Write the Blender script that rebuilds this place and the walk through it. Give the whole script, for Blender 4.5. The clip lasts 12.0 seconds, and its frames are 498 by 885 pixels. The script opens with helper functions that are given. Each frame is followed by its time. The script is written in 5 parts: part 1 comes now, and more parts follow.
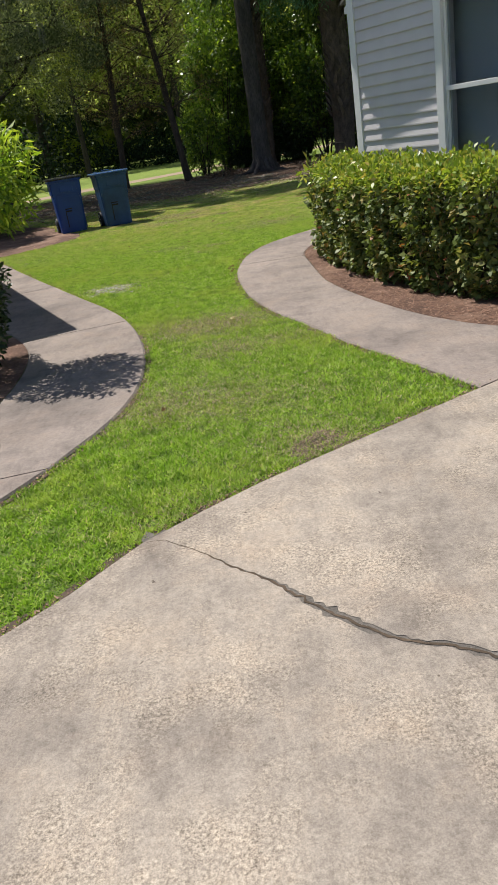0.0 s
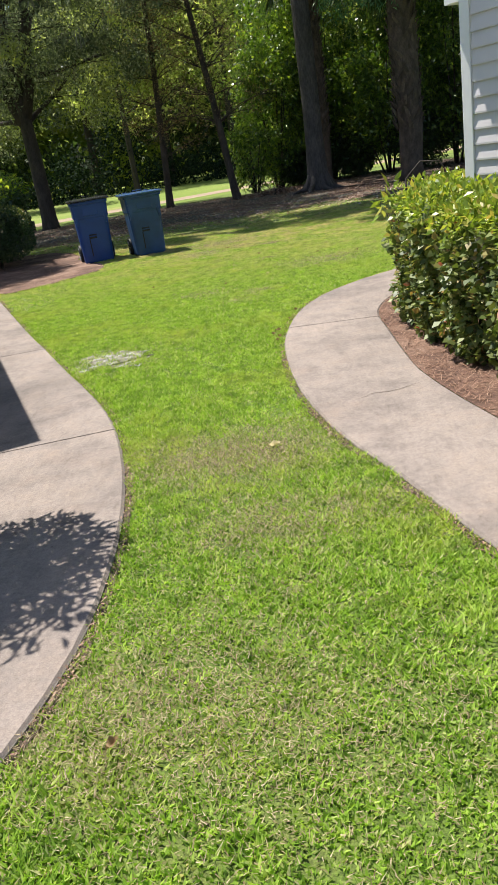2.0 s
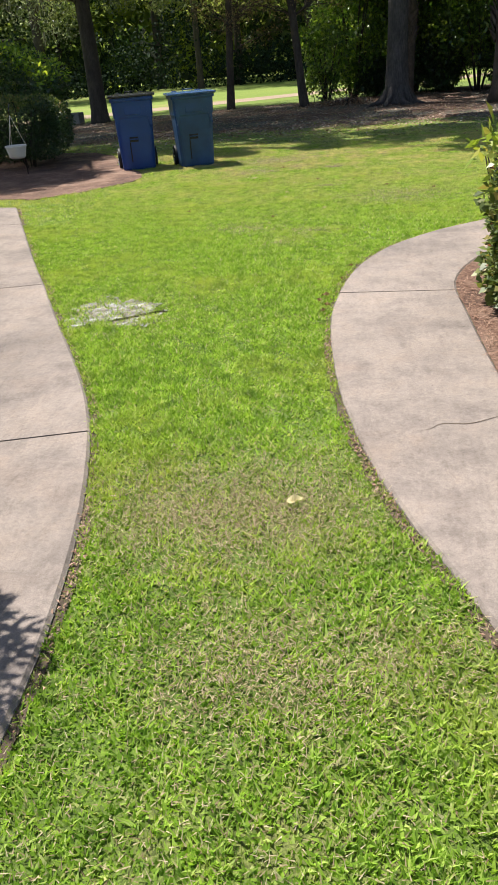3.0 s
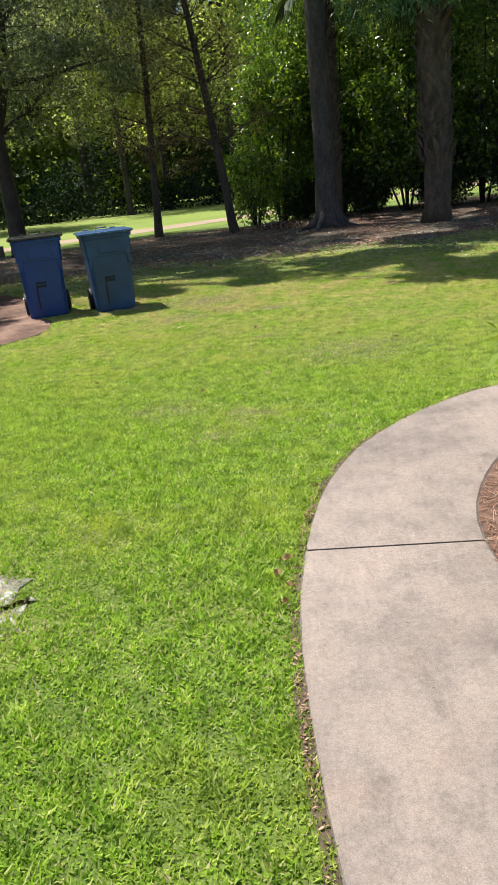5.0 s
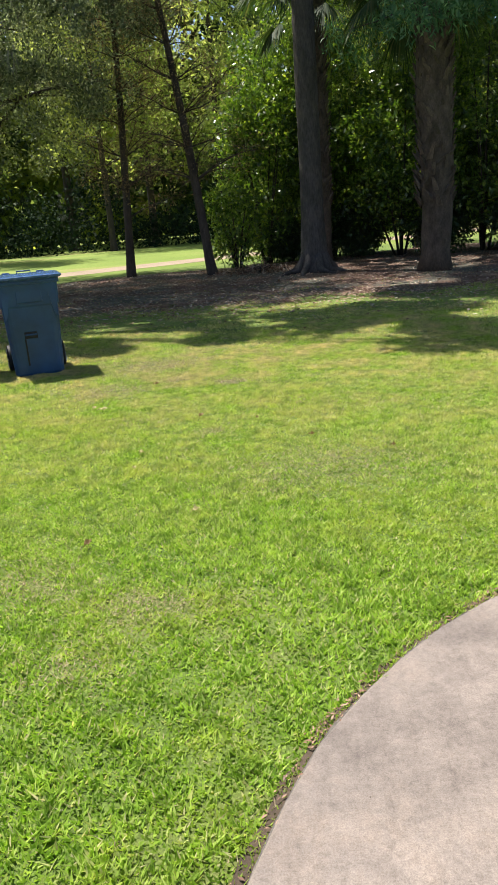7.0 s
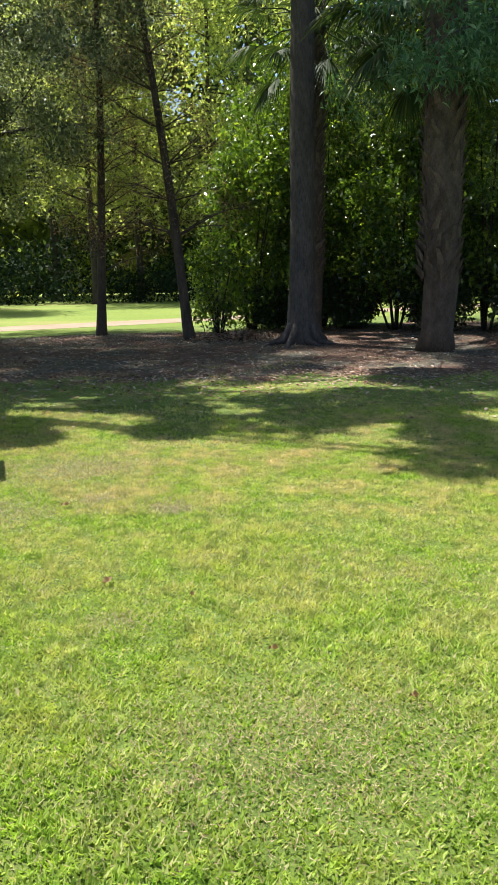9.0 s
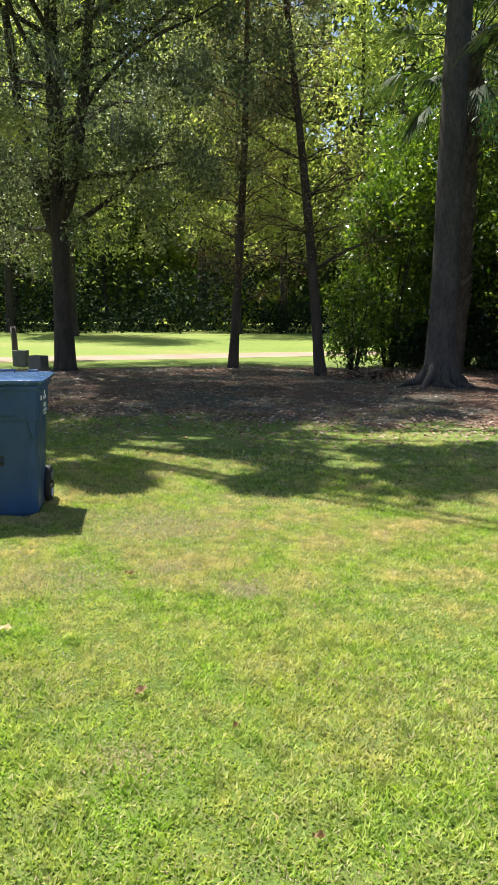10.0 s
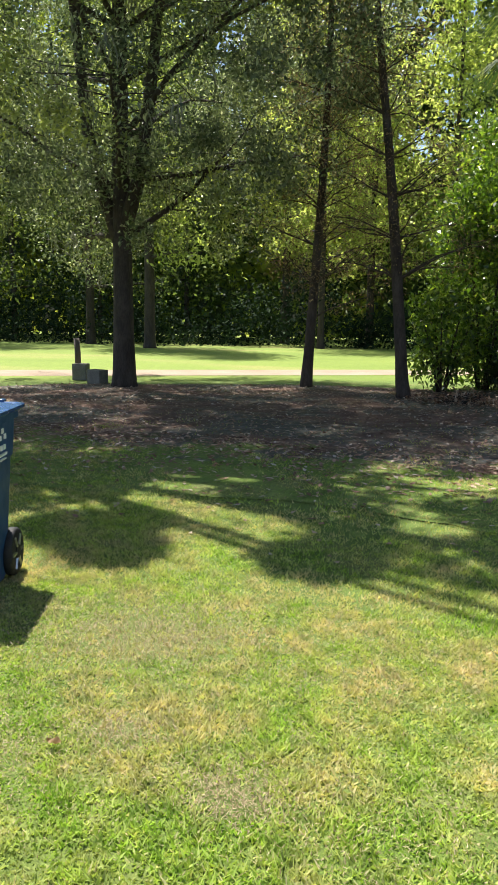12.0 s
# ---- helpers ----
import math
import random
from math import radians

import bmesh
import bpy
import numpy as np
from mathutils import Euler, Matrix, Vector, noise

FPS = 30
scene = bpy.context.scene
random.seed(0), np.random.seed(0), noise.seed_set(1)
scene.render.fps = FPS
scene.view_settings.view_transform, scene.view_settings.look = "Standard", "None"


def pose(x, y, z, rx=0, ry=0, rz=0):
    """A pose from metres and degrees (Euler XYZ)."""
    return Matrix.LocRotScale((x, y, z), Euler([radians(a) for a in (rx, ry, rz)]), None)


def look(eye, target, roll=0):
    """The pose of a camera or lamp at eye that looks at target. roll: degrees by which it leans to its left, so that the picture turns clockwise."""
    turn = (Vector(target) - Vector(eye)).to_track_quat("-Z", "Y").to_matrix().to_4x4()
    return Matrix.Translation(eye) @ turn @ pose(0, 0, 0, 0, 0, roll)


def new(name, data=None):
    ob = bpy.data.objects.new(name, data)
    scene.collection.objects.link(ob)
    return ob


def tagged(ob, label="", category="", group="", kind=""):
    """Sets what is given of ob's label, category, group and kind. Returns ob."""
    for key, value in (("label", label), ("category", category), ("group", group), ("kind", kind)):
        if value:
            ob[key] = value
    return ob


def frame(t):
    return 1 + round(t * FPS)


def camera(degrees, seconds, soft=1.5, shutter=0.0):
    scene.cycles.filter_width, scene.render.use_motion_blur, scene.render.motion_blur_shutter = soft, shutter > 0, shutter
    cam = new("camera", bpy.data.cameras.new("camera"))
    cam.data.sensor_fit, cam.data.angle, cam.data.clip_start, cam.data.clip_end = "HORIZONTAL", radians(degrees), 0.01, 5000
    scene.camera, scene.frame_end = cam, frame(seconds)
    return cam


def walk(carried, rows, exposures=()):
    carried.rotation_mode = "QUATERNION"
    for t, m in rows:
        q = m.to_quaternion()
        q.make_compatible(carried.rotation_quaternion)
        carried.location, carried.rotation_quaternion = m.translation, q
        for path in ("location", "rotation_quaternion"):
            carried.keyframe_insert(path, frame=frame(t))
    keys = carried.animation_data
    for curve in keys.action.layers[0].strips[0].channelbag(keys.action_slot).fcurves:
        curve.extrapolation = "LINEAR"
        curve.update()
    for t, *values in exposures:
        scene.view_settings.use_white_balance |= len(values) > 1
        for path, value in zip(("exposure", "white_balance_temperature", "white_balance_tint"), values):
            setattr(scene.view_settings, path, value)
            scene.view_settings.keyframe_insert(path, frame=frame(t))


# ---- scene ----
cam = camera(37.3, 12.0)
PATH = [
    (0, (0.239, 1.083, 1.494), (0.199, 2.925, 0.715), -9.3),
    (0.5, (0.261, 1.765, 1.534), (0.16, 3.665, 0.917), -10.1),
    (1, (0.248, 2.377, 1.499), (0.237, 4.308, 0.978), -8.6),
    (1.5, (0.303, 3.049, 1.497), (0.247, 4.979, 0.974), -7.3),
    (2, (0.321, 3.665, 1.477), (0.161, 5.521, 0.748), -9.2),
    (2.5, (0.376, 4.344, 1.49), (-0.002, 6.194, 0.831), -7.3),
    (3, (0.36, 4.968, 1.492), (0.08, 6.719, 0.568), -4.9),
    (3.2, (0.367, 5.18, 1.473), (0.141, 6.928, 0.527), -3.7),
    (4.8, (0.351, 6.77, 1.602), (0.173, 8.641, 0.918), -7.5),
    (5, (0.279, 7.048, 1.596), (0.15, 8.924, 0.915), -6.5),
    (5.5, (0.232, 7.637, 1.54), (0.218, 9.513, 0.847), -6.9),
    (6, (0.249, 8.264, 1.532), (0.257, 10.131, 0.817), -6.2),
    (6.5, (0.313, 8.798, 1.518), (0.131, 10.657, 0.803), -8.4),
    (7, (0.583, 9.308, 1.539), (0.492, 11.216, 0.945), -4.7),
    (7.2, (0.649, 9.551, 1.549), (0.55, 11.46, 0.96), -5.0),
    (8.8, (0.657, 11.304, 1.54), (0.62, 13.248, 1.072), -1.1),
    (9, (0.75, 11.457, 1.554), (0.715, 13.406, 1.107), -1.0),
    (9.5, (0.936, 11.842, 1.609), (0.814, 13.799, 1.214), -0.1),
    (10, (0.991, 12.253, 1.637), (0.582, 14.176, 1.27), 0.2),
    (10.5, (1.043, 12.745, 1.626), (0.328, 14.585, 1.3), 1.5),
    (11, (0.934, 13.131, 1.625), (0.042, 14.892, 1.302), 0.2),
    (11.5, (0.894, 13.565, 1.609), (0.109, 15.376, 1.281), 0.8),
    (12, (0.898, 14.083, 1.62), (0.266, 15.951, 1.286), 0.8),
]
walk(cam, [(t, look(eye, target, roll)) for t, eye, target, roll in PATH], [(0, 0.28), (0.5, 0.22), (1, 0.58), (2.5, 0.82), (5.5, 0.85), (7, 0.93), (9.5, 1.12), (12, 1.18)])

# ---- light ----
SUN = Vector((-0.77, 0.64, 0)).normalized() * math.cos(radians(64)) + Vector((0, 0, math.sin(radians(64))))
world = bpy.data.worlds.new("sky")
scene.world = world
world.use_nodes = True
wn = world.node_tree.nodes
sky = wn.new("ShaderNodeTexSky")
sky.sky_type, sky.sun_disc = "NISHITA", False
sky.sun_elevation, sky.sun_rotation = radians(64), math.atan2(SUN.x, SUN.y)
wn["Background"].inputs["Strength"].default_value = 0.084
world.node_tree.links.new(sky.outputs[0], wn["Background"].inputs["Color"])
sun = new("sun", bpy.data.lights.new("sun", "SUN"))
sun.data.energy, sun.data.angle, sun.data.color = 5.0, radians(0.53), (1.0, 0.95, 0.87)
sun.matrix_world = look((0, 0, 40), tuple(Vector((0, 0, 40)) - SUN))

# ---- materials ----
def mat(name):
    m = bpy.data.materials.new(name)
    m.use_nodes = True
    return m, m.node_tree.nodes, m.node_tree.links, m.node_tree.nodes["Principled BSDF"]


def ramp(n, l, src, stops):
    r = n.new("ShaderNodeValToRGB")
    e = r.color_ramp.elements
    while len(e) < len(stops):
        e.new(0.5)
    for k, (p, c) in enumerate(stops):
        e[k].position, e[k].color = p, (*c, 1) if len(c) == 3 else c
    l.new(src, r.inputs[0])
    return r.outputs[0]


def tex(n, l, scale, detail=4.0, rough=0.55, kind="noise", space="Object", squeeze=None):
    co = n.new("ShaderNodeTexCoord").outputs[space]
    if squeeze:
        mp = n.new("ShaderNodeMapping")
        mp.inputs["Scale"].default_value = squeeze
        l.new(co, mp.inputs[0])
        co = mp.outputs[0]
    if kind == "noise":
        t = n.new("ShaderNodeTexNoise")
        t.inputs["Detail"].default_value, t.inputs["Roughness"].default_value = detail, rough
    else:
        t = n.new("ShaderNodeTexVoronoi")
    t.inputs["Scale"].default_value = scale
    l.new(co, t.inputs["Vector"])
    return t.outputs[0]


def mix(n, l, f, a, b, mode="MIX"):
    m = n.new("ShaderNodeMix")
    m.data_type, m.blend_type = "RGBA", mode
    for sock, v in ((m.inputs[0], f), (m.inputs[6], a), (m.inputs[7], b)):
        if isinstance(v, (int, float)):
            sock.default_value = v
        elif isinstance(v, tuple):
            sock.default_value = (*v, 1)
        else:
            l.new(v, sock)
    return m.outputs[2]


def bump(n, l, b, h, strength, dist):
    u = n.new("ShaderNodeBump")
    u.inputs["Strength"].default_value, u.inputs["Distance"].default_value = strength, dist
    l.new(h, u.inputs["Height"])
    l.new(u.outputs[0], b.inputs["Normal"])


def rough_mat(name, stops, scale, fine_scale, dark=0.6, rough=0.9, bump_d=0.004, space="Object", squeeze=None, tint=None):
    """Two scales of noise: broad tone from the ramp, fine grain on top, relief."""
    m, n, l, b = mat(name)
    big = ramp(n, l, tex(n, l, scale, 5, 0.6, space=space, squeeze=squeeze), stops)
    fine = tex(n, l, fine_scale, 6, 0.7, space=space, squeeze=squeeze)
    g = ramp(n, l, fine, [(0.3, (dark,) * 3), (0.7, (1.15,) * 3)])
    c = mix(n, l, 1.0, big, g, "MULTIPLY")
    if tint:
        rnd = n.new("ShaderNodeObjectInfo").outputs["Random"]
        c = mix(n, l, 1.0, c, ramp(n, l, rnd, tint), "MULTIPLY")
    l.new(c, b.inputs["Base Color"])
    b.inputs["Roughness"].default_value = rough
    bump(n, l, b, fine, 0.7, bump_d)
    return m


def leaf_mat(name, stops, rough=0.45, trans=0.4, warm=(1.2, 1.25, 0.5), spec=0.5, patch=None, dry=None, mottle=0):
    """Leaves: colour by island, light through the blade, a waxy gloss."""
    m, n, l, b = mat(name)
    geo = n.new("ShaderNodeNewGeometry")
    c = ramp(n, l, geo.outputs["Random Per Island"], stops)
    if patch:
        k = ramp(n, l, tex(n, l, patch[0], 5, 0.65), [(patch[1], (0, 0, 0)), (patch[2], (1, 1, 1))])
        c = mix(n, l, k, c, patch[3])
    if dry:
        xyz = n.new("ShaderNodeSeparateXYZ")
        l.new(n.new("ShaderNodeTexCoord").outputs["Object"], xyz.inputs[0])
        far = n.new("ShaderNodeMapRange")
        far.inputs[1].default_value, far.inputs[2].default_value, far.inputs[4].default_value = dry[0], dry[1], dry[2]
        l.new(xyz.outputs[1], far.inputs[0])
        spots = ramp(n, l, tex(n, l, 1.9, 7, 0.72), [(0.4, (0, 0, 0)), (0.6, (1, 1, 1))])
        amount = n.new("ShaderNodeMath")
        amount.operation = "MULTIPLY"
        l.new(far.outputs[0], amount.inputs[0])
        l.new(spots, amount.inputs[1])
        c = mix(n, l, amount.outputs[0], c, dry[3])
    if mottle:
        c = mix(n, l, 1.0, c, ramp(n, l, tex(n, l, mottle, 6, 0.75), [(0.36, (0.55, 0.62, 0.6)), (0.52, (1.0, 1.0, 1.0)), (0.66, (1.25, 1.18, 1.2))]), "MULTIPLY")
    l.new(c, b.inputs["Base Color"])
    b.inputs["Roughness"].default_value = rough
    b.inputs["Specular IOR Level"].default_value = spec
    tr = n.new("ShaderNodeBsdfTranslucent")
    l.new(mix(n, l, 1.0, c, warm, "MULTIPLY"), tr.inputs[0])
    mx = n.new("ShaderNodeMixShader")
    mx.inputs[0].default_value = trans
    l.new(b.outputs[0], mx.inputs[1])
    l.new(tr.outputs[0], mx.inputs[2])
    l.new(mx.outputs[0], n["Material Output"].inputs[0])
    return m


def plain(name, col, rough=0.5, metal=0.0, vary=0.12, scale=9.0, bump_d=0.0, spec=0.5):
    m, n, l, b = mat(name)
    t = tex(n, l, scale, 5, 0.6)
    c = ramp(n, l, t, [(0.3, tuple(v * (1 - vary) for v in col)), (0.7, tuple(v * (1 + vary) for v in col))])
    l.new(c, b.inputs["Base Color"])
    r = ramp(n, l, tex(n, l, scale * 3, 4), [(0.3, (max(rough - 0.1, 0.02),) * 3), (0.7, (rough + 0.1,) * 3)])
    l.new(r, b.inputs["Roughness"])
    b.inputs["Metallic"].default_value = metal
    b.inputs["Specular IOR Level"].default_value = spec
    if bump_d:
        bump(n, l, b, tex(n, l, scale * 12, 4), 0.5, bump_d)
    return m


def concrete(name, light, dark, pebble):
    """Weathered concrete: broad tones, blotches, sand grain, pits, and worn places where the gravel shows."""
    m, n, l, b = mat(name)
    base = ramp(n, l, tex(n, l, 0.8, 6, 0.6), [(0.3, dark), (0.52, light), (0.72, tuple(v * 1.12 for v in light))])
    stain = ramp(n, l, tex(n, l, 2.2, 9, 0.78), [(0.33, (0.55, 0.54, 0.55)), (0.5, (0.96, 0.96, 0.96)), (0.66, (1.16, 1.11, 1.05))])
    c = mix(n, l, 0.85, base, stain, "MULTIPLY")
    rust = ramp(n, l, tex(n, l, 1.4, 6, 0.65, squeeze=(1, 1.3, 1)), [(0.55, (1, 1, 1)), (0.78, (1.06, 0.97, 0.9))])
    c = mix(n, l, 0.8, c, rust, "MULTIPLY")
    fine = tex(n, l, 210, 3, 0.75)
    c = mix(n, l, 0.7, c, ramp(n, l, fine, [(0.3, (0.6, 0.58, 0.56)), (0.62, (1.15, 1.15, 1.15))]), "MULTIPLY")
    streak = ramp(n, l, tex(n, l, 30, 4, 0.7, squeeze=(1, 0.12, 1)), [(0.3, (0.9, 0.89, 0.885)), (0.55, (1, 1, 1)), (0.7, (1.04, 1.04, 1.04))])
    c = mix(n, l, 0.8, c, streak, "MULTIPLY")
    scuffs = ramp(n, l, tex(n, l, 14, 8, 0.82, squeeze=(1, 0.4, 1)), [(0.34, (0.7, 0.69, 0.69)), (0.46, (1, 1, 1)), (0.6, (1.0, 1.0, 1.0)), (0.7, (1.28, 1.25, 1.2))])
    c = mix(n, l, 0.75, c, scuffs, "MULTIPLY")
    sand = tex(n, l, 64, 4, 0.8)
    c = mix(n, l, 0.8, c, ramp(n, l, sand, [(0.32, (0.72, 0.71, 0.7)), (0.5, (1, 1, 1)), (0.68, (1.2, 1.2, 1.19))]), "MULTIPLY")
    h = fine
    if pebble:
        grit = tex(n, l, 95, 2, 0.9)
        where = ramp(n, l, tex(n, l, 1.7, 8, 0.7), [(0.44, (0, 0, 0)), (0.58, (1, 1, 1))])
        spots = ramp(n, l, grit, [(0.32, (0.42, 0.39, 0.36)), (0.46, (0.92, 0.9, 0.86)), (0.62, (1.5, 1.48, 1.42))])
        c = mix(n, l, where, c, mix(n, l, 0.85, c, spots, "MULTIPLY"))
        h = mix(n, l, where, fine, grit)
    pits = ramp(n, l, tex(n, l, 26, 2, 0.5), [(0.2, (0.4, 0.37, 0.35)), (0.23, (1, 1, 1))])
    c = mix(n, l, 1.0, c, pits, "MULTIPLY")
    l.new(c, b.inputs["Base Color"])
    b.inputs["Roughness"].default_value = 0.88
    bump(n, l, b, h, 0.6, 0.004)
    return m


WALK = concrete("walk concrete", (0.268, 0.226, 0.202), (0.165, 0.14, 0.127), False)
DRIVE = concrete("drive concrete", (0.345, 0.3, 0.255), (0.215, 0.185, 0.16), True)
CRACKDIRT = rough_mat("grey crack dirt", [(0.3, (0.11, 0.097, 0.085)), (0.7, (0.22, 0.195, 0.17))], 14, 120, dark=0.45, bump_d=0.008)
SOIL = rough_mat("dark soil", [(0.3, (0.05, 0.035, 0.022)), (0.7, (0.13, 0.09, 0.06))], 6, 60, bump_d=0.01)
# dark grain paints the shadow between blades into the thatch
LAWN = rough_mat("lawn thatch", [(0.3, (0.12, 0.19, 0.025)), (0.5, (0.17, 0.26, 0.035)), (0.74, (0.28, 0.28, 0.09))], 1.3, 75, dark=0.26, bump_d=0.03)
FIELD = rough_mat("field grass", [(0.3, (0.13, 0.195, 0.02)), (0.52, (0.175, 0.24, 0.03)), (0.72, (0.26, 0.25, 0.07))], 0.25, 9, dark=0.7, bump_d=0.03, squeeze=(0.4, 1, 1))
TRACK = rough_mat("sandy track", [(0.3, (0.26, 0.19, 0.13)), (0.7, (0.38, 0.29, 0.21))], 0.6, 20, dark=0.7, bump_d=0.01)
STRAW = rough_mat("pine straw litter", [(0.3, (0.1, 0.055, 0.038)), (0.5, (0.19, 0.105, 0.072)), (0.7, (0.36, 0.235, 0.17))], 2.2, 38, dark=0.4, bump_d=0.03)
m, n, l, b = mat("straw, grey dirt and thatch")
straw_c = ramp(n, l, tex(n, l, 2.2, 5, 0.6), [(0.3, (0.1, 0.055, 0.038)), (0.5, (0.19, 0.105, 0.072)), (0.7, (0.38, 0.25, 0.18))])
dirt_c = ramp(n, l, tex(n, l, 3.1, 5, 0.6), [(0.3, (0.07, 0.065, 0.05)), (0.52, (0.13, 0.125, 0.09)), (0.7, (0.27, 0.25, 0.22))])
where = ramp(n, l, tex(n, l, 0.55, 6, 0.65), [(0.44, (0, 0, 0)), (0.56, (1, 1, 1))])
xyz = n.new("ShaderNodeSeparateXYZ")
l.new(n.new("ShaderNodeTexCoord").outputs["Object"], xyz.inputs[0])
depth = n.new("ShaderNodeMapRange")
depth.inputs[1].default_value, depth.inputs[2].default_value, depth.inputs[3].default_value, depth.inputs[4].default_value = 20.4, 24.6, -0.28, 0.28
l.new(xyz.outputs[1], depth.inputs[0])
blend = n.new("ShaderNodeMath")
l.new(depth.outputs[0], blend.inputs[0])
l.new(tex(n, l, 0.9, 8, 0.72), blend.inputs[1])
turf = ramp(n, l, blend.outputs[0], [(0.47, (1, 1, 1)), (0.55, (0, 0, 0))])
turf_c = ramp(n, l, tex(n, l, 1.3, 5, 0.6), [(0.3, (0.12, 0.19, 0.025)), (0.5, (0.17, 0.26, 0.035)), (0.74, (0.27, 0.28, 0.09))])
grain = tex(n, l, 38, 6, 0.7)
l.new(mix(n, l, 1.0, mix(n, l, turf, mix(n, l, where, straw_c, dirt_c), turf_c), ramp(n, l, grain, [(0.3, (0.35,) * 3), (0.7, (1.2,) * 3)]), "MULTIPLY"), b.inputs["Base Color"])
b.inputs["Roughness"].default_value = 0.9
bump(n, l, b, grain, 0.7, 0.03)
BED_FLOOR = m
GREYSAND = rough_mat("grey sandy dirt", [(0.36, (0.12, 0.12, 0.07)), (0.5, (0.27, 0.26, 0.22)), (0.64, (0.6, 0.59, 0.57))], 11, 80, dark=0.35, bump_d=0.012)
DRYTHATCH = rough_mat("dry thatch", [(0.3, (0.07, 0.055, 0.03)), (0.7, (0.2, 0.15, 0.09))], 9, 90, dark=0.4, bump_d=0.012)
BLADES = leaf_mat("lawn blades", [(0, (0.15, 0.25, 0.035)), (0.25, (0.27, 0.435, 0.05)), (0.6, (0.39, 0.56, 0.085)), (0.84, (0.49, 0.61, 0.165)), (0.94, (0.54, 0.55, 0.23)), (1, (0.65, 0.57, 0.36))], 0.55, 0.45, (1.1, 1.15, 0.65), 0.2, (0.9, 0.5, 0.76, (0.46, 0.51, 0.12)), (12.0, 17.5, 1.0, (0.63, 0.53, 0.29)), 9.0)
NEEDLES = leaf_mat("dry pine needles", [(0, (0.12, 0.055, 0.035)), (0.5, (0.26, 0.14, 0.09)), (1, (0.42, 0.27, 0.19))], 0.6, 0.1, (1, 1, 1))
HEDGE_LEAF = leaf_mat("hedge leaves", [(0, (0.05, 0.08, 0.022)), (0.5, (0.13, 0.175, 0.05)), (0.8, (0.22, 0.26, 0.09)), (0.93, (0.33, 0.3, 0.12)), (0.985, (0.36, 0.24, 0.1)), (1, (0.4, 0.09, 0.05))], 0.46, 0.3, (1.3, 1.3, 0.5), 0.4)
# lighter leaf colour, also used to paint the hedge's sunlit top
HEDGE_TOP = leaf_mat("yellow-green hedge leaves", [(0, (0.13, 0.22, 0.03)), (0.5, (0.27, 0.37, 0.06)), (0.85, (0.42, 0.48, 0.1)), (1, (0.46, 0.36, 0.12))], 0.35, 0.42, (1.2, 1.15, 0.5), 0.5)
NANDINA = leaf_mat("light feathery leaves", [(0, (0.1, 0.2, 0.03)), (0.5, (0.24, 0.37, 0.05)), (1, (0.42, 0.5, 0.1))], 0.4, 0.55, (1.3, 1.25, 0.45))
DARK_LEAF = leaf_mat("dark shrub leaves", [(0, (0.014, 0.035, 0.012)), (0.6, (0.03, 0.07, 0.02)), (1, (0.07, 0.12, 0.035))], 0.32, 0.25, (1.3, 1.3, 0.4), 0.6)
HOLLY = leaf_mat("glossy evergreen leaves", [(0, (0.03, 0.065, 0.016)), (0.5, (0.085, 0.15, 0.03)), (0.85, (0.18, 0.27, 0.05)), (1, (0.34, 0.4, 0.09))], 0.28, 0.45, (1.5, 1.6, 0.45), 0.8)
# the patch colour paints sunlit leaves into parts of the oak crown
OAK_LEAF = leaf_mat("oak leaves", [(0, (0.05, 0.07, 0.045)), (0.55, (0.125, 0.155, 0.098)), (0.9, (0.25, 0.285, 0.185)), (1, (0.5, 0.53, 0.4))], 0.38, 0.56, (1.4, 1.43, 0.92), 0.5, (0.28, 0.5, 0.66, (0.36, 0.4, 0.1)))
# yellow-green noise patches stand in for sunlit masses of the far woods
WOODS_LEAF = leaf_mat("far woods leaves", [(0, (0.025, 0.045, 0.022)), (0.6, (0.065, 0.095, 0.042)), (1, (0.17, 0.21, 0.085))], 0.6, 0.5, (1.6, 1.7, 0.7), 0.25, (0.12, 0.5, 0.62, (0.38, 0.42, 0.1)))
# near-black greens put the shade under the far woods into the leaf colour
UNDER_LEAF = leaf_mat("undergrowth leaves, shade in colour", [(0, (0.01, 0.02, 0.012)), (0.6, (0.02, 0.036, 0.02)), (1, (0.04, 0.065, 0.034))], 0.85, 0.1, (1.3, 1.5, 0.7), 0.08)
# sunlight on the woods put into a leaf colour
SUNLIT_LEAF = leaf_mat("leaves with painted sunlight", [(0, (0.19, 0.24, 0.08)), (0.5, (0.4, 0.48, 0.14)), (1, (0.6, 0.64, 0.25))], 0.5, 0.58, (1.25, 1.25, 0.7), 0.35, (0.35, 0.55, 0.68, (0.15, 0.19, 0.08)))
BROWN_LEAF = leaf_mat("withered cedar sprays", [(0, (0.17, 0.125, 0.09)), (0.6, (0.27, 0.2, 0.14)), (1, (0.38, 0.32, 0.17))], 0.6, 0.45, (1.3, 1.1, 0.7), 0.2)
PALM_LEAF = leaf_mat("palm fronds", [(0, (0.025, 0.05, 0.025)), (0.7, (0.055, 0.1, 0.04)), (1, (0.14, 0.15, 0.07))], 0.65, 0.3, (1.3, 1.3, 0.5), 0.25)
FEATHER = leaf_mat("dark feathery boughs", [(0, (0.05, 0.11, 0.065)), (0.6, (0.095, 0.19, 0.11)), (1, (0.19, 0.3, 0.17))], 0.5, 0.52, (1.2, 1.5, 0.8), 0.3)
MOSS = leaf_mat("hanging grey moss", [(0, (0.14, 0.15, 0.12)), (1, (0.28, 0.29, 0.23))], 0.8, 0.35, (1, 1, 0.8), 0.1)
